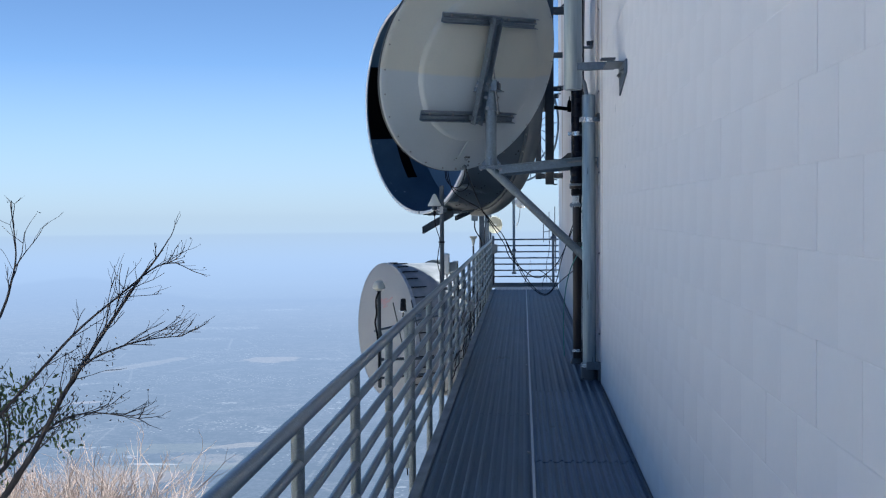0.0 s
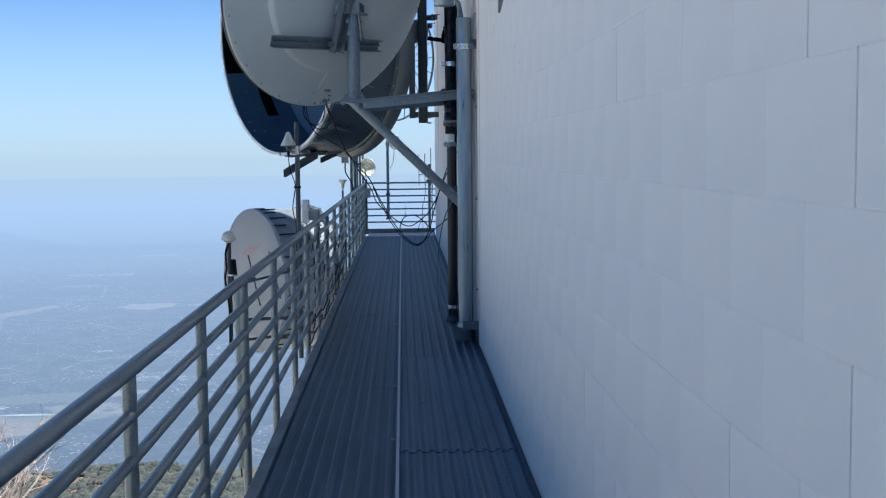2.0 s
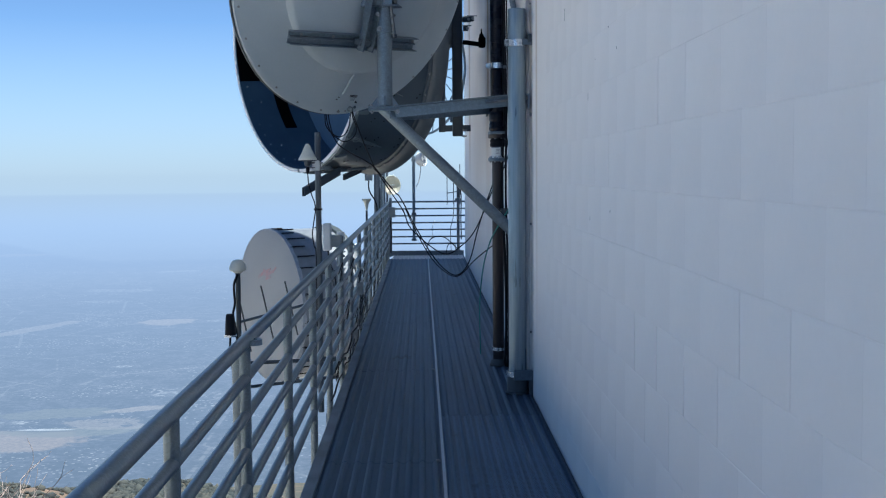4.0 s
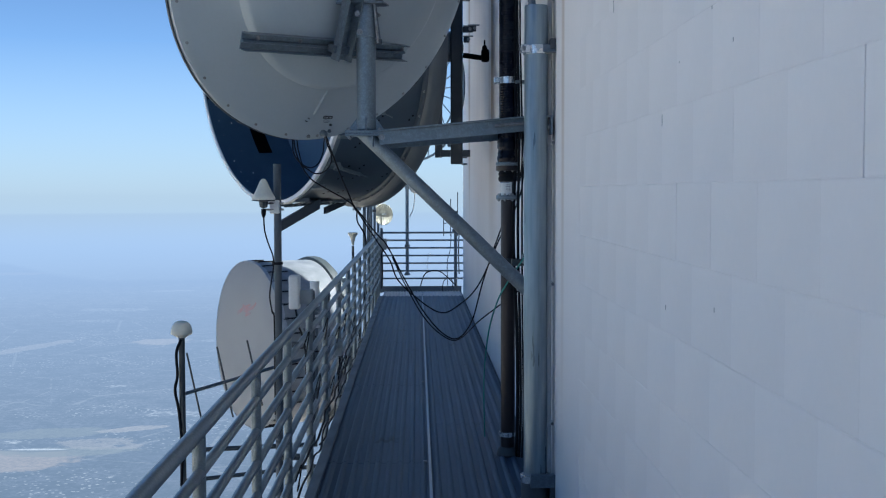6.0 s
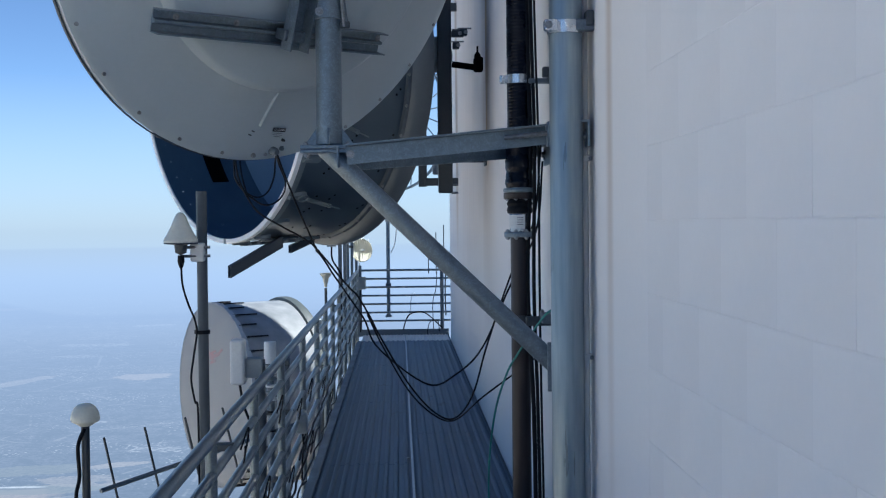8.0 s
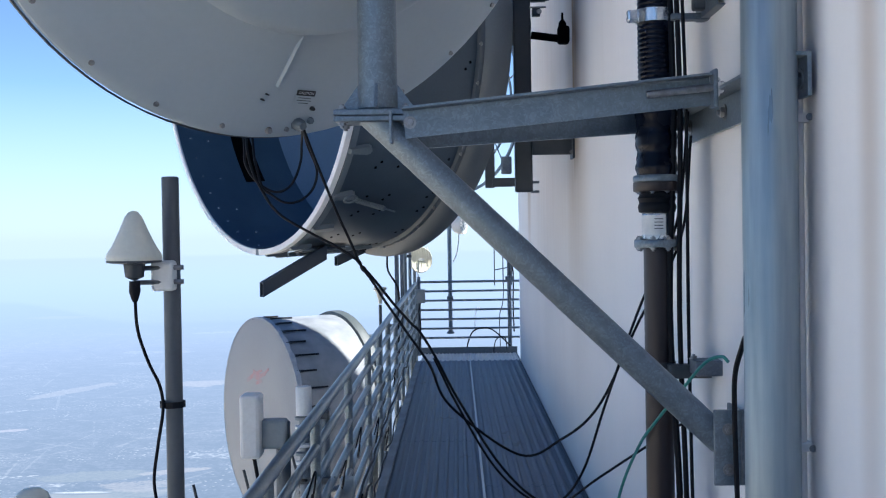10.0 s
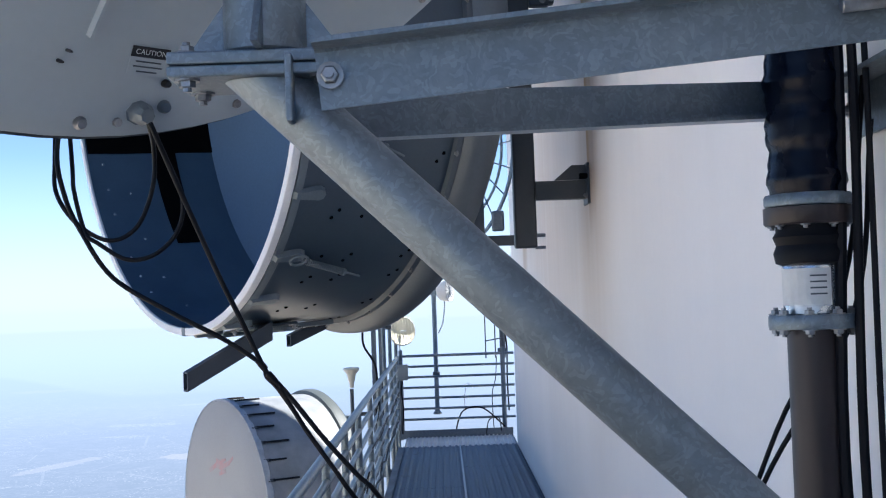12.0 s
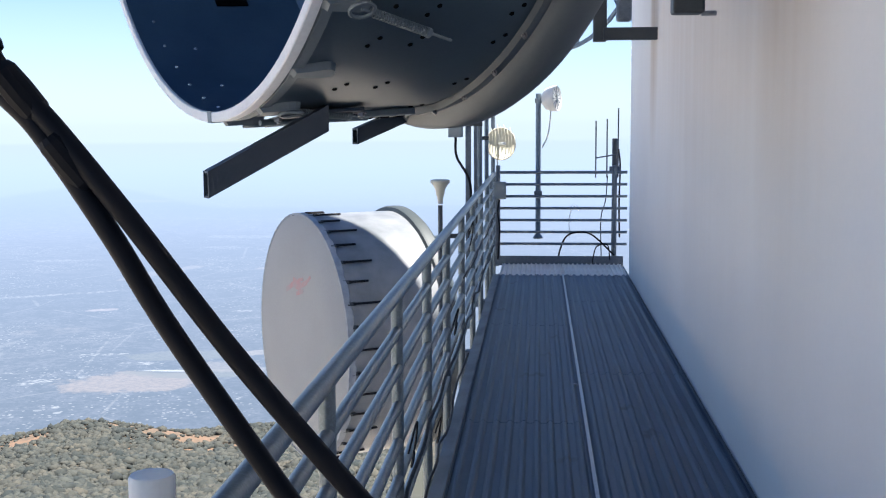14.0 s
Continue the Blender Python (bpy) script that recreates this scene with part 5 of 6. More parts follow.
# cables hanging from the dish across the walkway to the wall
G = at1(0.165, -1.115, 0.07)
TIE = (-0.513, 13.341, 1.683)
runs = [
    [tuple(G), (-0.666, 13.220, 2.090), (-0.642, 13.250, 2.018), (-0.612, 13.280, 1.934), (-0.580, 13.305, 1.848), (-0.546, 13.325, 1.768), (-0.511, 13.341, 1.682), (-0.496, 13.340, 1.659), (-0.477, 13.338, 1.640), (-0.442, 13.335, 1.598), (-0.394, 13.335, 1.535), (-0.331, 13.335, 1.462), (-0.298, 13.340, 1.428), (-0.240, 13.413, 1.320), (-0.172, 13.496, 1.174), (-0.026, 13.621, 0.914), (0.109, 13.684, 0.758), (0.213, 13.673, 0.732), (0.307, 13.621, 0.862), (0.375, 13.420, 1.160), (0.490, 13.320, 1.520), (0.600, 13.220, 1.800), (0.635, 13.160, 2.200)],
    [(-0.930, 13.500, 2.280), (-0.912, 13.360, 2.121), (-0.895, 13.350, 2.028), (-0.864, 13.345, 1.959), (-0.800, 13.340, 1.863), (-0.684, 13.340, 1.789), (-0.586, 13.340, 1.735), (-0.514, 13.341, 1.684), (-0.503, 13.342, 1.658), (-0.484, 13.340, 1.638), (-0.453, 13.338, 1.593), (-0.426, 13.338, 1.548), (-0.373, 13.338, 1.470), (-0.345, 13.342, 1.427), (-0.266, 13.413, 1.299), (-0.193, 13.517, 1.133), (0.067, 13.673, 0.919), (0.224, 13.652, 0.977), (0.350, 13.440, 1.140), (0.480, 13.330, 1.450), (0.610, 13.200, 1.750), (0.640, 13.150, 2.100)],
    [tuple(G), (-0.706, 13.309, 2.112), (-0.715, 13.330, 2.039), (-0.750, 13.340, 1.963), (-0.805, 13.340, 1.937), (-0.871, 13.350, 1.972), (-0.915, 13.361, 2.035), (-0.924, 13.382, 2.108), (-0.930, 13.420, 2.260)],
    [tuple(G), (-0.686, 13.309, 2.101), (-0.657, 13.330, 2.015), (-0.672, 13.340, 1.949), (-0.718, 13.340, 1.906), (-0.773, 13.340, 1.899), (-0.828, 13.340, 1.932), (-0.855, 13.345, 1.956), (-0.880, 13.361, 2.039), (-0.892, 13.392, 2.091), (-0.910, 13.420, 2.260)],
    [(-0.250, 13.413, 1.325), (-0.172, 13.527, 1.143), (-0.037, 13.621, 0.893), (0.099, 13.694, 0.747), (0.213, 13.673, 0.721), (0.345, 13.420, 0.880), (0.500, 13.280, 1.020), (0.600, 13.180, 1.110), (0.660, 13.100, 1.120)],
]
for i, pts in enumerate(runs):
    cab = part("hanging_cable", tube(pts, 0.0050 if i < 2 else 0.0046, 10, None, 8), RUBBER, None, "", True)
    tagged(cab, "black cable slung from the dish to the wall", "cable", "hanging cables")
for q in (TIE, (-0.492, 13.339, 1.655), (-0.470, 13.338, 1.624)):
    tie = part("cable_tie", lathe([(0.0055, -0.014), (0.0068, -0.011), (0.0072, 0.0), (0.0068, 0.011), (0.0055, 0.014)], Matrix.Translation(q) @ frame_of((0.6, 0.15, -0.8)), 12, True), RUBBER)
    tagged(tie, "black tape binding on the hanging cables", "cable tie", "cable ties")
gw = part("ground_wire", tube([(0.672, 12.78, 1.37), (0.655, 12.80, 1.385), (0.615, 12.85, 1.36), (0.560, 12.93, 1.27), (0.500, 13.06, 1.15), (0.455, 13.2, 1.03), (0.41, 13.4, 0.80), (0.39, 13.6, 0.45), (0.40, 13.68, 0.02)], 0.0055, 8), TEAL, None, "", True)
tagged(gw, "thin teal ground wire curving down to the deck", "wire")
lp = part("cable_loop", tube([(0.668, 12.28, 0.6), (0.655, 12.31, 1.15), (0.645, 12.34, 1.38), (0.64, 12.365, 1.455), (0.64, 12.42, 1.482), (0.64, 12.48, 1.44), (0.64, 12.56, 1.355), (0.645, 12.59, 1.22), (0.65, 12.585, 0.9), (0.65, 12.57, 0.3), (0.66, 12.57, 0)], 0.008, 8), RUBBER, None, "", True)
tagged(lp, "black cable looped over the wall bracket", "cable")

# ---- antennas on the guard rail ----
gps = thing("cone_antenna", "cream cone antenna on a slate grey pole", "antenna", (-0.878, 12.07, 0))
part("pole", rod((-0.874, 12.07, -0.15), (-0.874, 12.07, 1.935), 0.0215, 16), GREYP, gps, "slate grey pole", True)
part("cone", lathe([(0, 1.850), (0.011, 1.847), (0.020, 1.836), (0.036, 1.798), (0.053, 1.763), (0.064, 1.746), (0.067, 1.736), (0.065, 1.730), (0, 1.730)], Matrix.Translation((-0.940, 11.97, 0)), 28), CREAM, gps, "cream plastic cone", True)
part("cone_base", lathe([(0.0, 1.731), (0.066, 1.730), (0.066, 1.725), (0.026, 1.721), (0.022, 1.69), (0.0, 1.68)], Matrix.Translation((-0.940, 11.97, 0)), 24), DARKST, gps, "", True)
part("connector", lathe([(0.0, 1.68), (0.013, 1.68), (0.014, 1.655), (0.010, 1.64), (0.006, 1.63), (0, 1.63)], Matrix.Translation((-0.940, 11.97, 0)), 14), RUBBER, gps, "", True)
part("clamp_block", box((0.055, 0.05, 0.075), (-0.885, 12.035, 1.69), 0.008), PANELW, gps)
for z in (1.71, 1.675):
    part("u_bolt", rod((-0.945, 12.00, z), (-0.835, 12.03, z), 0.006, 8), BOLT, gps, "", True)
part("lead", tube([(-0.940, 11.97, 1.64), (-0.936, 11.975, 1.56), (-0.918, 12.00, 1.48), (-0.900, 12.03, 1.42), (-0.895, 12.04, 1.36), (-0.908, 12.035, 1.27), (-0.918, 12.03, 1.18), (-0.905, 12.035, 1.09), (-0.895, 12.045, 1.03), (-0.895, 12.045, 0.5)], 0.0042, 8), RUBBER, gps, "", True)
part("tie", lathe([(0.027, 1.36), (0.032, 1.36), (0.032, 1.375), (0.027, 1.375)], Matrix.Translation((-0.878, 12.07, 0)), 14), RUBBER, gps)
for z in (0.9, 0.25):
    part("clamp", box((0.13, 0.05, 0.03), (-0.825, 12.07, z), 0.005), DARKST, gps)

dome = thing("dome_antenna", "small cream dome antenna on a dark pole", "antenna", (-1.66, 13.22, 0))
part("pole", rod((-1.66, 13.22, -0.28), (-1.66, 13.22, 0.80), 0.021, 12), DARKST, dome, "", True)
part("dome", lathe([(0, 0.915), (0.03, 0.910), (0.052, 0.895), (0.066, 0.868), (0.072, 0.838), (0.070, 0.825), (0.045, 0.812), (0.03, 0.80), (0, 0.80)], Matrix.Translation((-1.66, 13.22, 0)), 24), CREAM, dome, "cream dome", True)
part("lead", tube([(-1.66, 13.20, 0.79), (-1.69, 13.19, 0.70), (-1.685, 13.19, 0.55), (-1.70, 13.18, 0.45), (-1.68, 13.2, 0.30), (-1.66, 13.19, 0.05), (-1.67, 13.2, -0.2)], 0.010, 8), RUBBER, dome, "", True)
part("outrigger", rod((-1.68, 13.24, 0.03), (-0.765, 13.32, 0.05), 0.016, 10), DARKST, dome, "dark outrigger bar", True)
part("outrigger", rod((-1.68, 13.24, -0.18), (-0.765, 13.32, -0.10), 0.014, 10), DARKST, dome, "", True)

yagi = thing("rail_yagi_antenna", "dark rod antenna with crossbars on a slanted boom", "antenna", (-1.2, 14.0, 0.3))
bA, bB = Vector((-1.84, 14.20, 0.25)), Vector((-0.80, 15.55, 0.40))
part("boom", rod(bA, bB, 0.014, 10), GALV_OLD, yagi, "", True)
for k, f in enumerate((0.06, 0.24, 0.43, 0.62, 0.82)):
    c = bA.lerp(bB, f)
    h = 0.29 - 0.012 * k
    part("element", rod(c + Vector((-0.06, 0, h)), c + Vector((0.06, 0, -h)), 0.0075, 8), DARKST, yagi, "", True)

blk = thing("black_rod_antenna", "short black antenna strapped to the rail post", "antenna", (-0.82, 7.70, 1.0))
BA = Matrix.Translation((-0.820, 7.70, 0))
part("body", lathe([(0, 1.128), (0.012, 1.127), (0.016, 1.122), (0.0205, 1.055), (0.019, 1.045), (0, 1.045)], BA, 18), RUBBER, blk, "", True)
part("strap", lathe([(0.0205, 1.043), (0.024, 1.043), (0.024, 1.050), (0.0205, 1.050)], BA, 18), STEEL, blk)
part("lead", tube([(-0.82, 7.70, 1.045), (-0.822, 7.70, 1.0), (-0.815, 7.70, 0.93), (-0.808, 7.70, 0.8), (-0.812, 7.71, 0.5), (-0.81, 7.71, 0.15), (-0.80, 7.7, 0)], 0.004, 8), RUBBER, blk, "", True)
part("clamp", lathe([(0.024, 1.012), (0.042, 1.012), (0.042, 1.032), (0.024, 1.032)], Matrix.Translation((-0.745, 7.70, 0)), 20), GALV, blk, "pale round clamp", True)
part("stub_post", rod((-0.79, 7.70, 0.05), (-0.79, 7.70, 0.995), 0.027, 14), RAIL, blk, "", True)

pan = thing("panel_antenna", "white panel antenna on a grey bracket at the rail", "antenna", (-0.85, 13.5, 1.0))
part("panel", box((0.075, 0.10, 0.235), (-0.925, 13.44, 1.085), 0.014), PANELW, pan, "white plastic panel")
part("bracket", box((0.095, 0.08, 0.105), (-0.848, 13.47, 1.050), 0.010), BOXG, pan)
part("stub_post", rod((-0.82, 13.50, 0.0), (-0.82, 13.50, 1.09), 0.028, 14), GREYP, pan, "", True)
part("lead", tube([(-0.92, 13.44, 0.97), (-0.90, 13.45, 0.85), (-0.86, 13.47, 0.7), (-0.85, 13.47, 0.4), (-0.84, 13.5, 0.0)], 0.007, 8), RUBBER, pan, "", True)

col = thing("white_tube_antenna", "white tube antenna strapped outside the rail", "antenna", (-0.895, 14.66, 0))
part("tube", lathe([(0, 1.065), (0.035, 1.065), (0.038, 1.06), (0.038, 0.93), (0, 0.93)], Matrix.Translation((-0.895, 14.66, 0)), 22), PANELW, col, "", True)
part("pole", rod((-0.895, 14.66, -0.1), (-0.895, 14.66, 0.935), 0.024, 14), GALV_OLD, col, "", True)
for k in range(6):
    part("coil_ring", lathe([(0.026, 0.0), (0.043, 0.004), (0.043, 0.016), (0.026, 0.020)], Matrix.Translation((-0.895, 14.66, 0.905 - 0.042 * k)), 20), PANELW if k % 2 else BEZEL, col, "", True)
for z in (0.62, 0.5):
    part("strap", lathe([(0.025, z), (0.029, z), (0.029, z + 0.012), (0.025, z + 0.012)], Matrix.Translation((-0.895, 14.66, 0)), 18), RUBBER, col)
part("clamp", box((0.18, 0.05, 0.03), (-0.84, 14.66, 0.62), 0.005), DARKST, col)
part("clamp", box((0.18, 0.05, 0.03), (-0.84, 14.66, 0.2), 0.005), DARKST, col)

jb = thing("rail_box", "small grey cable box on the rail", "junction box", (-0.77, 15.07, 0.47))
part("box", box((0.07, 0.09, 0.13), (-0.735, 15.07, 0.48), 0.01), BOXG, jb)
part("lead", tube([(-0.735, 15.07, 0.42), (-0.73, 15.08, 0.34), (-0.74, 15.1, 0.22), (-0.75, 15.2, 0.05), (-0.74, 15.4, 0.02)], 0.006, 8), RUBBER, jb, "", True)

sp = thing("stub_pole", "short grey pole with strap clamps at the rail", "pole", (-0.80, 14.68, 0))
part("pole", rod((-0.80, 14.68, 0.02), (-0.80, 14.68, 0.98), 0.024, 14), GALV_OLD, sp, "", True)
for z in (0.95, 0.86, 0.52, 0.22):
    part("strap", lathe([(0.026, z - 0.008), (0.030, z - 0.008), (0.030, z + 0.008), (0.026, z + 0.008)], Matrix.Translation((-0.80, 14.68, 0)), 16), BEZEL, sp)
part("clamp", box((0.05, 0.07, 0.035), (-0.80, 14.66, 0.93), 0.006), DARKST, sp)
rngc = random.Random(12)
for k, (y0, y1, z0) in enumerate(((11.2, 14.2, 0.10), (11.8, 16.6, 0.20), (13.2, 20.6, 0.08), (14.6, 25.4, 0.32), (20.2, 26.0, 0.62))):
    pts = []
    y = y0
    while y < y1:
        pts.append((RX + 0.035 + rngc.uniform(-0.01, 0.015), y, z0 + rngc.uniform(-0.018, 0.022)))
        y += rngc.uniform(0.22, 0.5)
    cab = part("rail_cable", tube(pts, 0.0065 + 0.001 * (k % 2), 6, None, 4), RUBBER, None, "", True)
    tagged(cab, "black cable tied along the bars of the rail", "cable", "rail cables")
for y, z in ((11.6, 0.22), (12.1, 0.88), (12.85, 0.5), (13.5, 0.80), (14.1, 0.30), (14.7, 0.62), (15.1, 0.34), (15.6, 0.22), (15.58, 0.60), (17.0, 0.42), (18.1, 0.2), (19.25, 0.5), (20.75, 0.84)):
    lpt = [(RX + 0.03, y, z), (RX + 0.06, y + 0.02, z + rngc.uniform(0.05, 0.12)), (RX + 0.05, y + 0.08, z + rngc.uniform(0.0, 0.05)), (RX + 0.035, y + 0.05, z - 0.06), (RX + 0.05, y - 0.02, z - 0.02), (RX + 0.06, y - 0.08, z + 0.03)]
    tw = part("wire_tie", tube(lpt, 0.0042, 5, None, 4), RUBBER, None, "", True)
    tagged(tw, "loose end of black wire knotted round the rail", "wire", "rail wire ends")

fun = thing("funnel_antenna", "small cream funnel-shaped antenna on a thin pole", "antenna", (-0.93, 20.78, 0))
part("pole", rod((-0.93, 20.78, -0.1), (-0.93, 20.78, 1.06), 0.016, 10), GREYP, fun, "", True)
part("funnel", lathe([(0, 1.232), (0.050, 1.236), (0.066, 1.232), (0.066, 1.214), (0.050, 1.198), (0.034, 1.170), (0.028, 1.13), (0.020, 1.115), (0.017, 1.07), (0, 1.07)], Matrix.Translation((-0.93, 20.78, 0)), 22), CREAM, fun, "", True)
part("clamp", box((0.18, 0.04, 0.03), (-0.85, 20.78, 0.85), 0.004), DARKST, fun)

for x, y, zt, bz, bx in ((-0.905, 23.6, 2.9, 1.60, -0.115), (-0.90, 24.9, 2.6, 1.45, 0.03)):
    ms = thing("rail_mast", "weathered grey steel mast outside the rail", "mast", (x, y, 0), "rail masts")
    part("pole", extrude(channel(0.05, 0.06, 0.008), (x, y, -0.3), (x, y, zt), (0, 1, 0)), GALV_OLD, ms)
    if bx < 0:
        part("box", box((0.13, 0.10, 0.24), (x + bx, y - 0.03, bz), 0.010), BOXG, ms, "grey equipment box")
    part("box_lead", tube([(x + bx, y - 0.03, bz - 0.12), (x + bx * 0.9, y - 0.04, bz - 0.3), (x + 0.02, y - 0.05, bz - 0.55), (x + 0.01, y - 0.045, 0.6), (x + 0.03, y - 0.04, 0.1)], 0.012, 8), RUBBER, ms, "", True)
    for z in (0.25, 0.8, bz):
        part("clamp", box((0.14, 0.05, 0.04), (x + 0.06, y, z), 0.004), DARKST, ms)
    part("pipe", rod((x + 0.10, y + 0.12, -0.1), (x + 0.10, y + 0.12, zt - 0.4), 0.022, 12), GALV, ms, "", True)

cj = thing("corner_box", "grey junction box at the rail corner", "junction box", (-0.70, 26.1, 0.8))
part("box", box((0.15, 0.08, 0.20), (-0.70, 26.09, 0.84), 0.012), BOXG, cj)
part("lead", tube([(-0.70, 26.09, 0.74), (-0.72, 26.07, 0.6), (-0.70, 26.1, 0.4), (-0.72, 26.12, 0.05)], 0.010, 8), RUBBER, cj, "", True)

gd = thing("small_grid_dish", "small cream wire grid dish at the rail corner", "dish antenna", (-0.76, 26.25, 1.0))
mg = Matrix.Translation((-0.70, 26.38, 1.36)) @ frame_of((0.42, -0.90, 0.06))
part("bowl", lathe([(0.185, 0.020), (0.190, 0.012), (0.180, 0.0), (0.150, -0.028), (0.10, -0.052), (0.04, -0.064), (0.0, -0.066), (0.0, -0.056), (0.10, -0.042), (0.150, -0.018), (0.178, 0.012)], mg, 40), GRILLE, gd, "cream moulded bowl", True)
for k in range(-4, 5):
    h = 0.172 * k / 4.4
    w = math.sqrt(max(0.19 ** 2 - h * h, 0))
    over = 0.035 if k % 2 else 0.008
    part("grid_wire", tube([mg @ Vector((h, -w * 0.9, 0.022)), mg @ Vector((h, -w * 0.3, 0.050)), mg @ Vector((h, w * 0.5, 0.050)), mg @ Vector((h, w + over, 0.016))], 0.0036, 6, None, 3), GRILLE, gd)
part("feed", rod(mg @ Vector((0, 0, -0.04)), mg @ Vector((0, 0, 0.13)), 0.016, 10), PANELW, gd, "", True)
part("lead", tube([mg @ Vector((0, -0.02, -0.06)), (-0.74, 26.42, 1.18), (-0.72, 26.36, 1.05), (-0.74, 26.30, 0.95)], 0.008, 8), PANELW, gd, "", True)
part("pole", rod((-0.79, 26.5, -0.2), (-0.79, 26.5, 2.3), 0.024, 12), GALV_OLD, gd, "", True)

fp = thing("end_pole_dish", "small white drum dish on a pole beyond the rail", "dish antenna", (-0.265, 26.35, 0.3))
part("pole", lathe([(0, 0.27), (0.05, 0.275), (0.058, 0.29), (0.036, 0.32), (0.030, 0.33), (0.030, 1.93), (0, 1.93)], Matrix.Translation((-0.265, 26.28, 0)), 16), GALV, fp, "", True)
mf = Matrix.Translation((-0.13, 26.28, 1.87)) @ frame_of((0.92, -0.38, 0.05))
part("drum", lathe([(0, 0.055), (0.090, 0.060), (0.128, 0.075), (0.140, 0.085), (0.145, 0.080), (0.142, 0.02), (0.120, -0.045), (0.085, -0.075), (0.045, -0.085), (0, -0.088)], mf, 32), PANELW, fp, "white moulded drum", True)
for k in range(6):
    t = math.pi * k / 6
    part("rib", rod(mf @ Vector((0.125 * math.cos(t), 0.125 * math.sin(t), 0.080)), mf @ Vector((-0.125 * math.cos(t), -0.125 * math.sin(t), 0.080)), 0.004, 6), BEZEL, fp)
part("rear_hub", rod(mf @ Vector((0, 0, -0.14)), mf @ Vector((0, 0, -0.08)), 0.040, 14), BEZEL, fp, "", True)
part("clamp", box((0.14, 0.05, 0.06), (-0.235, 26.28, 1.85), 0.006), BEZEL, fp)
part("clamp", box((0.09, 0.09, 0.05), (-0.265, 26.26, 0.80), 0.006), GALV_OLD, fp)
part("lead", tube([(-0.13, 26.26, 1.77), (-0.13, 26.25, 1.65), (-0.16, 26.25, 1.45), (-0.22, 26.26, 1.32)], 0.008, 8), PANELW, fp, "", True)

ty = thing("end_rod_antenna", "grey rod antenna with three uprights at the end rail", "antenna", (0.60, 26.2, 1.0))
part("mast", rod((0.60, 26.24, 0.02), (0.60, 26.24, 1.42), 0.030, 12), GREYP, ty, "", True)
part("boom", rod((0.62, 26.22, 1.24), (0.38, 26.20, 1.20), 0.008, 8), GALV_OLD, ty, "", True)
for x, z0, z1 in ((0.385, 0.98, 1.62), (0.51, 0.98, 1.64), (0.635, 0.98, 1.76)):
    part("element", rod((x, 26.20, z0), (x, 26.20, z1), 0.008, 8), GREYP, ty, "", True)
part("clamp", box((0.12, 0.08, 0.07), (0.60, 26.22, 1.07), 0.006), GALV_OLD, ty)
part("lead", tube([(0.64, 26.2, 1.3), (0.66, 26.2, 1.1), (0.65, 26.18, 0.7), (0.66, 26.2, 0.3)], 0.010, 8), RUBBER, ty, "", True)
ec = part("end_cable", tube([(0.60, 26.14, 0.10), (0.35, 26.14, 0.33), (0.18, 26.15, 0.36), (0.05, 26.18, 0.30), (-0.02, 26.22, 0.12), (-0.03, 26.24, 0.0)], 0.010, 8), RUBBER, None, "", True)
tagged(ec, "dark cable looped over the end rail", "cable")
for pts, r in (([(0.55, 26.13, 0.05), (0.52, 26.12, 0.22), (0.40, 26.12, 0.20), (0.36, 26.13, 0.06), (0.36, 26.14, 0.0)], 0.007), ([(0.46, 26.24, 0.0), (0.45, 26.24, 0.5), (0.50, 26.23, 0.72), (0.52, 26.22, 1.0)], 0.006), ([(0.10, 26.24, 0.30), (0.09, 26.25, 0.50), (0.14, 26.26, 0.66), (0.20, 26.26, 0.60)], 0.004)):
    ec = part("end_cable", tube(pts, r, 7), RUBBER if r > 0.0045 else PANELW, None, "", True)
    tagged(ec, "thin cable loop hanging at the end rail", "cable", "end cables")

# second wall mount farther along, with a grid antenna behind it
wm = thing("far_wall_mount", "dark steel wall mount with a pale lattice antenna", "bracket", (0.6, 22.6, 2.3))
part("post", box((0.11, 0.11, 3.0), (0.235, 22.64, 3.77), 0.01), DARKST, wm)
part("arm", box((0.44, 0.09, 0.10), (0.48, 22.60, 2.33), 0.006), DARKST, wm)
part("arm", box((0.44, 0.09, 0.10), (0.48, 22.60, 4.6), 0.006), DARKST, wm)
part("clamp", box((0.12, 0.12, 0.20), (0.42, 22.5, 2.52), 0.02), GALV_OLD, wm)
mq = Matrix.Translation((-0.10, 23.6, 3.35)) @ frame_of((-0.75, -0.65, 0.0))
part("lattice_ring", lathe([(1.08, -0.012), (1.11, -0.012), (1.11, 0.012), (1.08, 0.012)], mq, 48, True), GALV, wm, "", True)
part("lattice_ring", lathe([(0.78, -0.14), (0.80, -0.14), (0.80, -0.12), (0.78, -0.12)], mq, 40, True), GALV, wm, "", True)
for k in range(24):
    t = 2 * math.pi * k / 24
    part("lattice_rib", rod(mq @ Vector((1.09 * math.cos(t), 1.09 * math.sin(t), 0)), mq @ Vector((0.2 * math.cos(t), 0.2 * math.sin(t), -0.28)), 0.008, 6), GALV, wm)

# ---- plants ----
rngp = random.Random(4)


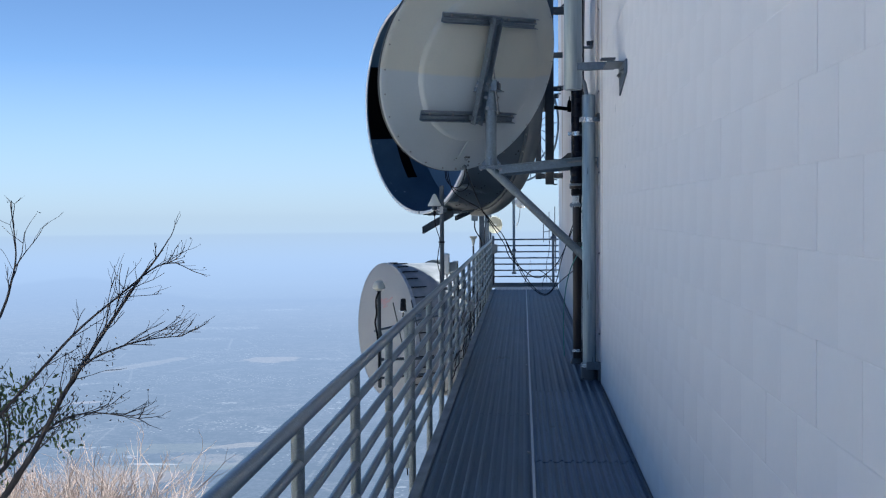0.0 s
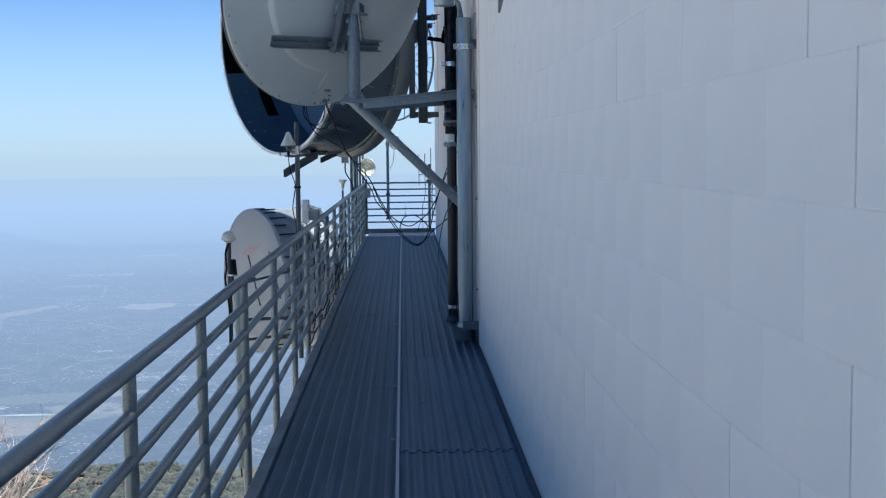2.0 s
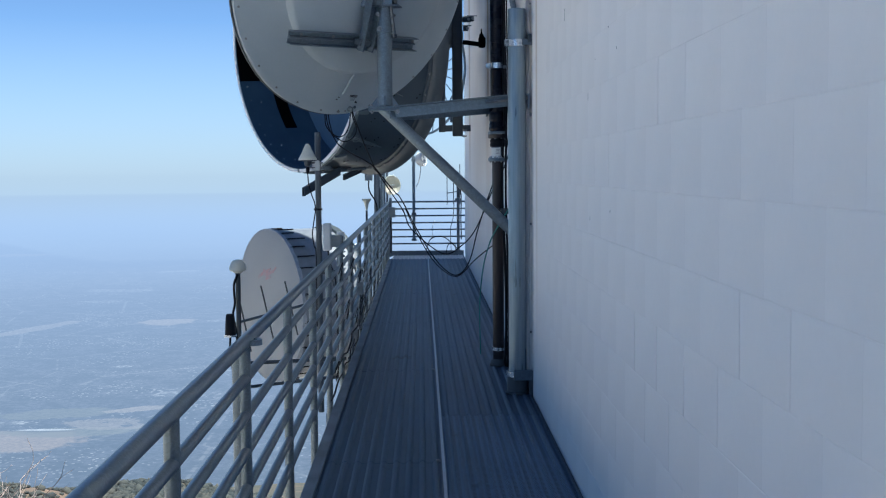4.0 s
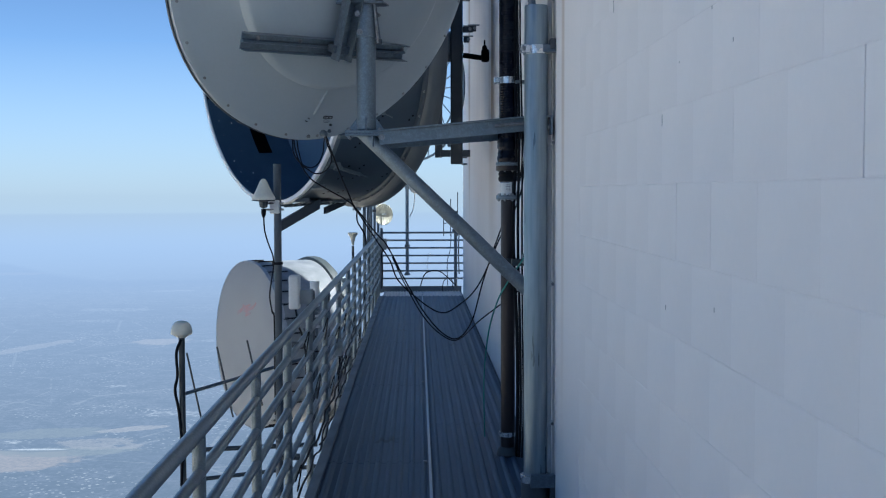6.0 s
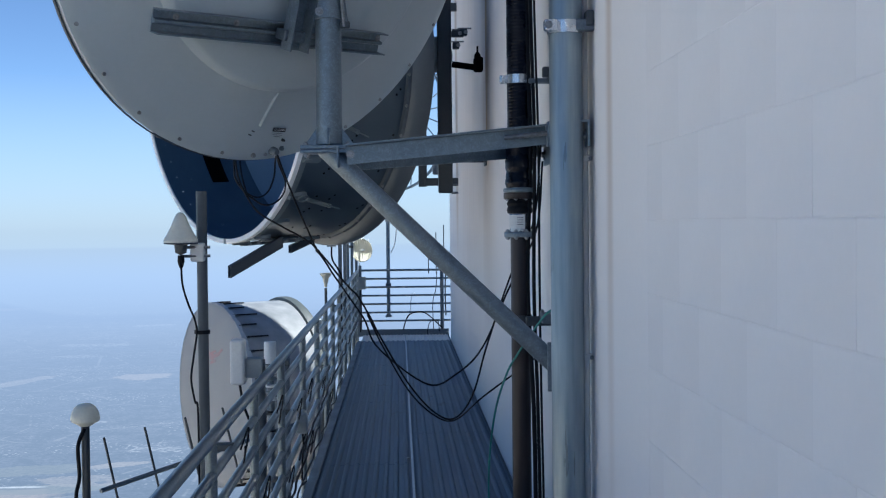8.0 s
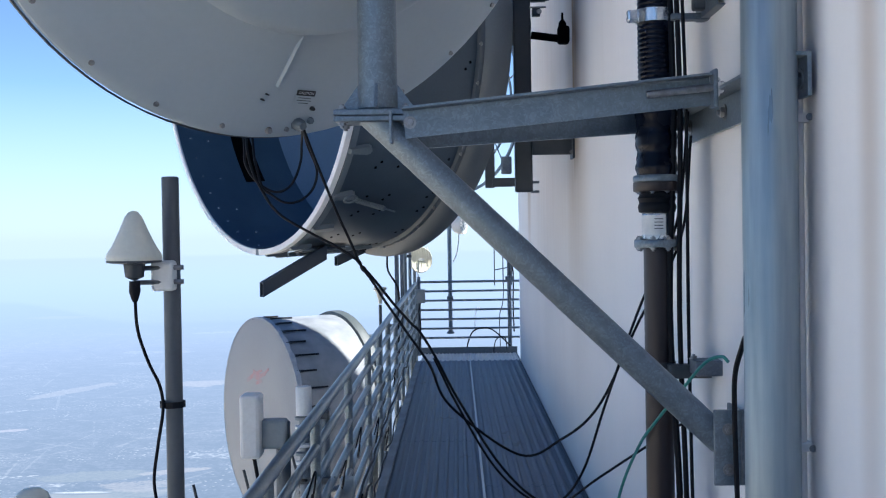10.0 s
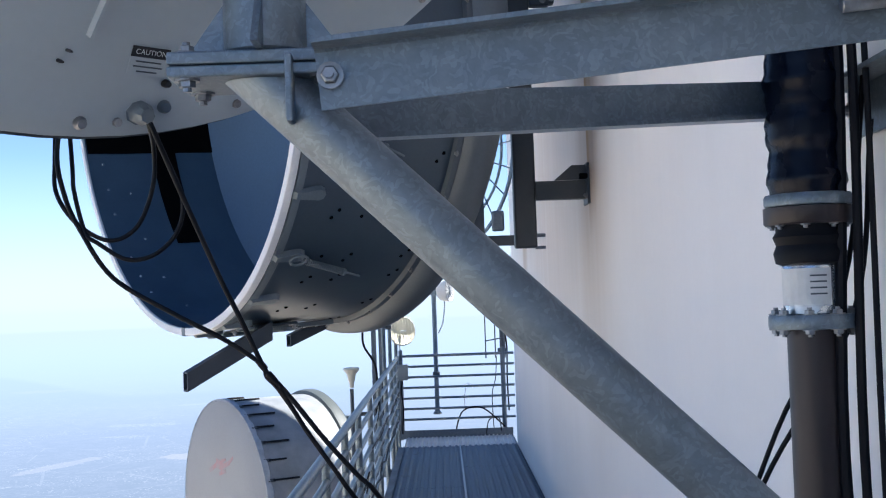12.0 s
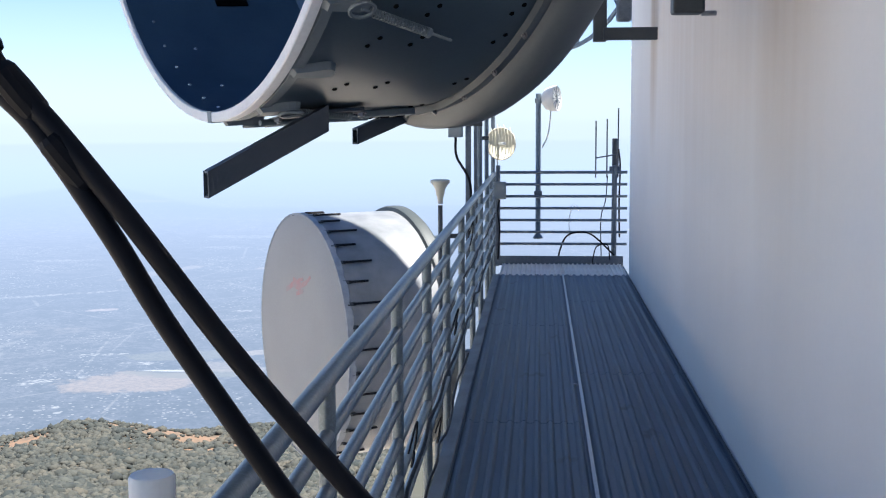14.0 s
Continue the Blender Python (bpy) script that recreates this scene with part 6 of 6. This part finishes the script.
def branch(bm, a, d, length, r, depth, twigs, tips):
    pts = [Vector(a)]
    d = Vector(d).normalized()
    n = 5
    for i in range(n):
        d = (d + Vector((rngp.uniform(-0.22, 0.22), rngp.uniform(-0.22, 0.22), rngp.uniform(-0.12, 0.20)))).normalized()
        pts.append(pts[-1] + d * length / n)
    add_tube(bm, pts, r, 6 if depth > 1 else 4, r * 0.55)
    if depth == 0:
        tips.append(pts[-1])
        return
    for k in range(twigs):
        i = rngp.randint(1, n)
        nd_ = (d + Vector((rngp.uniform(-0.9, 0.9), rngp.uniform(-0.9, 0.9), rngp.uniform(-0.5, 0.7)))).normalized()
        branch(bm, pts[i], nd_, length * rngp.uniform(0.35, 0.6), r * 0.5, depth - 1, twigs, tips)


def leaf_clumps(bm, tips, n, size, spread):
    for k in range(n):
        c = rngp.choice(tips) + Vector((rngp.uniform(-spread, spread), rngp.uniform(-spread, spread), rngp.uniform(-spread, spread)))
        m = Matrix.Translation(c) @ Euler((rngp.uniform(0, 6), rngp.uniform(0, 6), rngp.uniform(0, 6))).to_matrix().to_4x4()
        s = size * rngp.uniform(0.6, 1.3)
        v = [bm.verts.new(m @ Vector(q)) for q in ((-s, 0, 0), (0, -s * 0.4, 0.2 * s), (s, 0, 0), (0, s * 0.4, 0.2 * s))]
        bm.faces.new(v)


bare = thing("bare_tree", "bare grey-brown tree with a few dead leaves", "tree", (-2.2, 3.3, -3.2))
bm, tips = bmesh.new(), []
stem = smooth_points([(-2.35, 3.4, -3.3), (-2.1, 3.6, -1.2), (-1.83, 3.84, 0.5), (-1.684, 3.9, 0.805), (-1.599, 3.9, 0.931), (-1.504, 3.91, 1.11), (-1.411, 3.9, 1.244), (-1.264, 3.9, 1.456), (-1.20, 3.9, 1.535), (-1.155, 3.9, 1.60)], 6)
side = smooth_points([(-1.95, 3.80, 0.6), (-1.80, 3.88, 0.93), (-1.706, 3.9, 1.047), (-1.594, 3.92, 1.172), (-1.465, 3.92, 1.306), (-1.336, 3.92, 1.412), (-1.20, 3.91, 1.512), (-1.11, 3.91, 1.525)], 6)
reach = smooth_points([(-1.52, 3.90, 1.08), (-1.43, 3.88, 1.205), (-1.30, 3.87, 1.268), (-1.20, 3.87, 1.292), (-1.11, 3.87, 1.300)], 6)
low = smooth_points([(-1.66, 3.90, 0.84), (-1.56, 3.93, 1.00), (-1.44, 3.95, 1.046), (-1.28, 3.95, 1.030)], 6)
left = smooth_points([(-2.1, 3.7, 0.1), (-1.82, 3.86, 1.1), (-1.70, 3.9, 1.359), (-1.662, 3.9, 1.466), (-1.645, 3.9, 1.56), (-1.66, 3.9, 1.714)], 6)
for line, ra, rb in ((stem, 0.016, 0.0016), (side, 0.008, 0.0014), (reach, 0.005, 0.0012), (low, 0.005, 0.0012), (left, 0.007, 0.0014)):
    add_tube(bm, line, ra, 6, rb)
for line, first, count in ((stem, 18, 26), (side, 10, 20), (reach, 4, 15), (low, 4, 14), (left, 14, 6)):
    for k in range(count):
        i = rngp.randint(first, len(line) - 1)
        d = (line[min(i + 1, len(line) - 1)] - line[i - 1]).normalized()
        d = d + Vector((rngp.uniform(-0.3, 0.9), rngp.uniform(-0.5, 0.5), rngp.uniform(-0.5, 0.8)))
        length = rngp.uniform(0.06, 0.20) * (1.0 if i < len(line) * 0.8 else 0.55)
        branch(bm, line[i], d, length, 0.0019, 1, 3, tips)
part("trunk", bm, BARK, bare, "", True)
bm = bmesh.new()
leaf_clumps(bm, [t for t in tips if t.z < 1.30 and t.x < -1.32], 380, 0.0062, 0.035)
leaf_clumps(bm, tips, 60, 0.006, 0.01)
part("dead_leaves", bm, DARKLEAF, bare, "dark withered leaves")
pine = thing("green_shrub", "small green needled shrub below the walkway", "shrub", (-2.9, 5.0, -3.8))
bm, tips = bmesh.new(), []
add_tube(bm, smooth_points([(-2.9, 5.0, -4.2), (-2.6, 5.0, -1.5), (-2.45, 5.0, 0.2)], 5), 0.06, 8, 0.02)
for k in range(9):
    branch(bm, (-2.5, 5.0, -0.6 + 0.12 * k), (rngp.uniform(-1, 1), rngp.uniform(-1, 1), 0.5), 0.55, 0.015, 2, 4, tips)
part("trunk", bm, BARK, pine, "", True)
bm = bmesh.new()
leaf_clumps(bm, tips, 9000, 0.014, 0.10)
part("crown", bm, LEAF, pine, "green needles")
dry = thing("dry_shrub", "dry tan shrub of tangled twigs below the walkway", "shrub", (-6.3, 16.6, -5.0))
bm, tips = bmesh.new(), []
add_tube(bm, [(-6.4, 16.6, -5.2), (-6.35, 16.6, -4.2), (-6.3, 16.6, -3.5)], 0.11, 7, 0.07)
for k in range(230):
    branch(bm, (-6.5 + rngp.uniform(-1.2, 0.9), 16.6 + rngp.uniform(-1.0, 1.0), -3.85), (rngp.uniform(-1.0, 0.9), rngp.uniform(-0.9, 0.9), 0.75), 1.45, 0.015, 2, 4, tips)
part("crown", bm, TWIG, dry, "tan tangled twigs", True)

# scrub over the ridge: many small lumpy crowns, thinning out on the bare cuts of the crest
rngb = random.Random(9)
ico = bmesh.new()
bmesh.ops.create_icosphere(ico, subdivisions=1, radius=1)
iv = np.array([v.co for v in ico.verts])
ifc = np.array([[v.index for v in f.verts] for f in ico.faces])
ico.free()
verts, faces, off = [], [], 0
nrm = np.random.RandomState(5)
for k in range(33000):
    r = rngb.uniform(500, 1080)
    az_s = rngb.uniform(-34, -7)
    x, y = r * math.sin(radians(az_s)), 10 + r * math.cos(radians(az_s))
    if bare_cut(az_s, r, x, y) > 0.05 + 0.85 * rngb.random() ** 2 or noise.noise((x * 0.016, y * 0.016, 7.0)) > 0.40:
        continue
    s = rngb.uniform(0.8, 2.7) * (1.6 if rngb.random() < 0.08 else 1.0)
    lump = 1 + 0.28 * np.sin(iv @ nrm.uniform(-4, 4, 3) + nrm.uniform(0, 6)) + 0.22 * nrm.uniform(-1, 1, len(iv))
    verts.append(iv * lump[:, None] * np.array([s, s, s * 0.8]) + np.array([x, y, ground_z(x, y) + s * 0.30]))
    faces.append(ifc + off)
    off += len(iv)
me = bpy.data.meshes.new("scrub")
me.from_pydata(np.concatenate(verts).tolist(), [], np.concatenate(faces).tolist())
# blue tint in the foliage colour stands for air haze over the ridge
SCRUB = material("haze_tinted_chaparral", (0.034, 0.042, 0.042), 0.9, 0, (0.054, 0.056, 0.050), 0.03, 0.9, 0.8, 0.5, 0.6)
nt = SCRUB.node_tree
gi = nt.nodes.new("ShaderNodeNewGeometry")
bs = nt.nodes["Principled BSDF"]
base = bs.inputs["Base Color"].links[0].from_socket
vr = nt.nodes.new("ShaderNodeValToRGB")
vr.color_ramp.elements[0].color, vr.color_ramp.elements[1].color = (0.55, 0.62, 0.62, 1), (1.7, 1.5, 1.3, 1)
nt.links.new(gi.outputs["Random Per Island"], vr.inputs["Fac"])
tint = nt.nodes.new("ShaderNodeMix"); tint.data_type = "RGBA"; tint.blend_type = "MULTIPLY"; tint.inputs["Factor"].default_value = 1.0
nt.links.new(base, tint.inputs[6]); nt.links.new(vr.outputs[0], tint.inputs[7])
nt.links.new(tint.outputs[2], bs.inputs["Base Color"])
me.materials.append(SCRUB)
me.polygons.foreach_set("use_smooth", [True] * len(me.polygons))
sc = new("scrub", me)
tagged(sc, "dense grey-green chaparral covering the ridge", "scrub", kind="stuff")

# ---- painted blocks of the wall, last ----
BH, BL, Z0 = 0.2305, 0.419, -0.044
rngw = random.Random(2)


def block_mesh(c):
    """A block whose upright edges are chamfered by c; the paint fills its level joints."""
    h, w, t = BH / 2, BL / 2 - c * 0.42, 0.006
    ring = [(t, -w), (-t + c * 0.8, -w + 0.0002), (-t, -w + c + 0.0004), (-t, w - c - 0.0004), (-t + c * 0.8, w - 0.0002), (t, w)]
    bm = bmesh.new()
    e = 0.0012
    lo = [bm.verts.new((x + (e if abs(x + t) < 1e-6 else 0), y, -h)) for x, y in ring]
    l2 = [bm.verts.new((x, y, -h + 0.0035)) for x, y in ring]
    h2 = [bm.verts.new((x, y, h - 0.0035)) for x, y in ring]
    hi = [bm.verts.new((x + (e if abs(x + t) < 1e-6 else 0), y, h)) for x, y in ring]
    for a, b in ((lo, l2), (l2, h2), (h2, hi)):
        for i in range(len(ring) - 1):
            bm.faces.new((a[i], b[i], b[i + 1], a[i + 1]))
    me = bpy.data.meshes.new("block")
    bm.to_mesh(me)
    bm.free()
    me.materials.append(PAINT)
    return me


BLOCKS = [block_mesh(c) for c in (0.0001, 0.0001, 0.0001, 0.00015, 0.0002, 0.0007, 0.0046)]
rest = bmesh.new()
count = 0
for row in range(0, 18):
    z = Z0 + (row + 0.5) * BH
    y = 8.656 - 30 * BL + (BL / 2 if row % 2 else 0)
    while y + BL < 11.46:
        yc = y + BL / 2
        dx = rngw.uniform(-0.00007, 0.00007)
        tilt = Euler((0, rngw.uniform(-0.0004, 0.0004), rngw.uniform(-0.0001, 0.0001)))
        if yc > 9.6:
            dx, tilt = 0.0, Euler((0, 0, 0))
        m = Matrix.LocRotScale((WALL_X + 0.003 + dx, yc, z), tilt, None)
        if yc > 2.6 and row < 16 and count < 300:
            ob = new("block", rngw.choice(BLOCKS) if yc < 9.6 else BLOCKS[0])
            ob.parent = wall
            ob.matrix_basis = m
            count += 1
        else:
            add_box(rest, (0.012, BL - 0.0008, BH - 0.0003), m, 0.0)
        y += BL
tagged(part("block_courses", rest, PAINT, wall), "painted block courses", kind="stuff")
for y, z, h in ((8.244, 2.147, 0.014), (8.835, 2.156, 0.008), (8.997, 1.414, 0.020), (8.403, 1.467, 0.016), (10.001, 2.511, 0.085), (9.071, 1.999, 0.045), (8.455, 2.257, 0.012)):
    part("paint_mark", box((0.0016, 0.004, h * 0.8), (WALL_X - 0.0035, y, z), 0.0006), BOXG, wall, "grey chip in the paint")
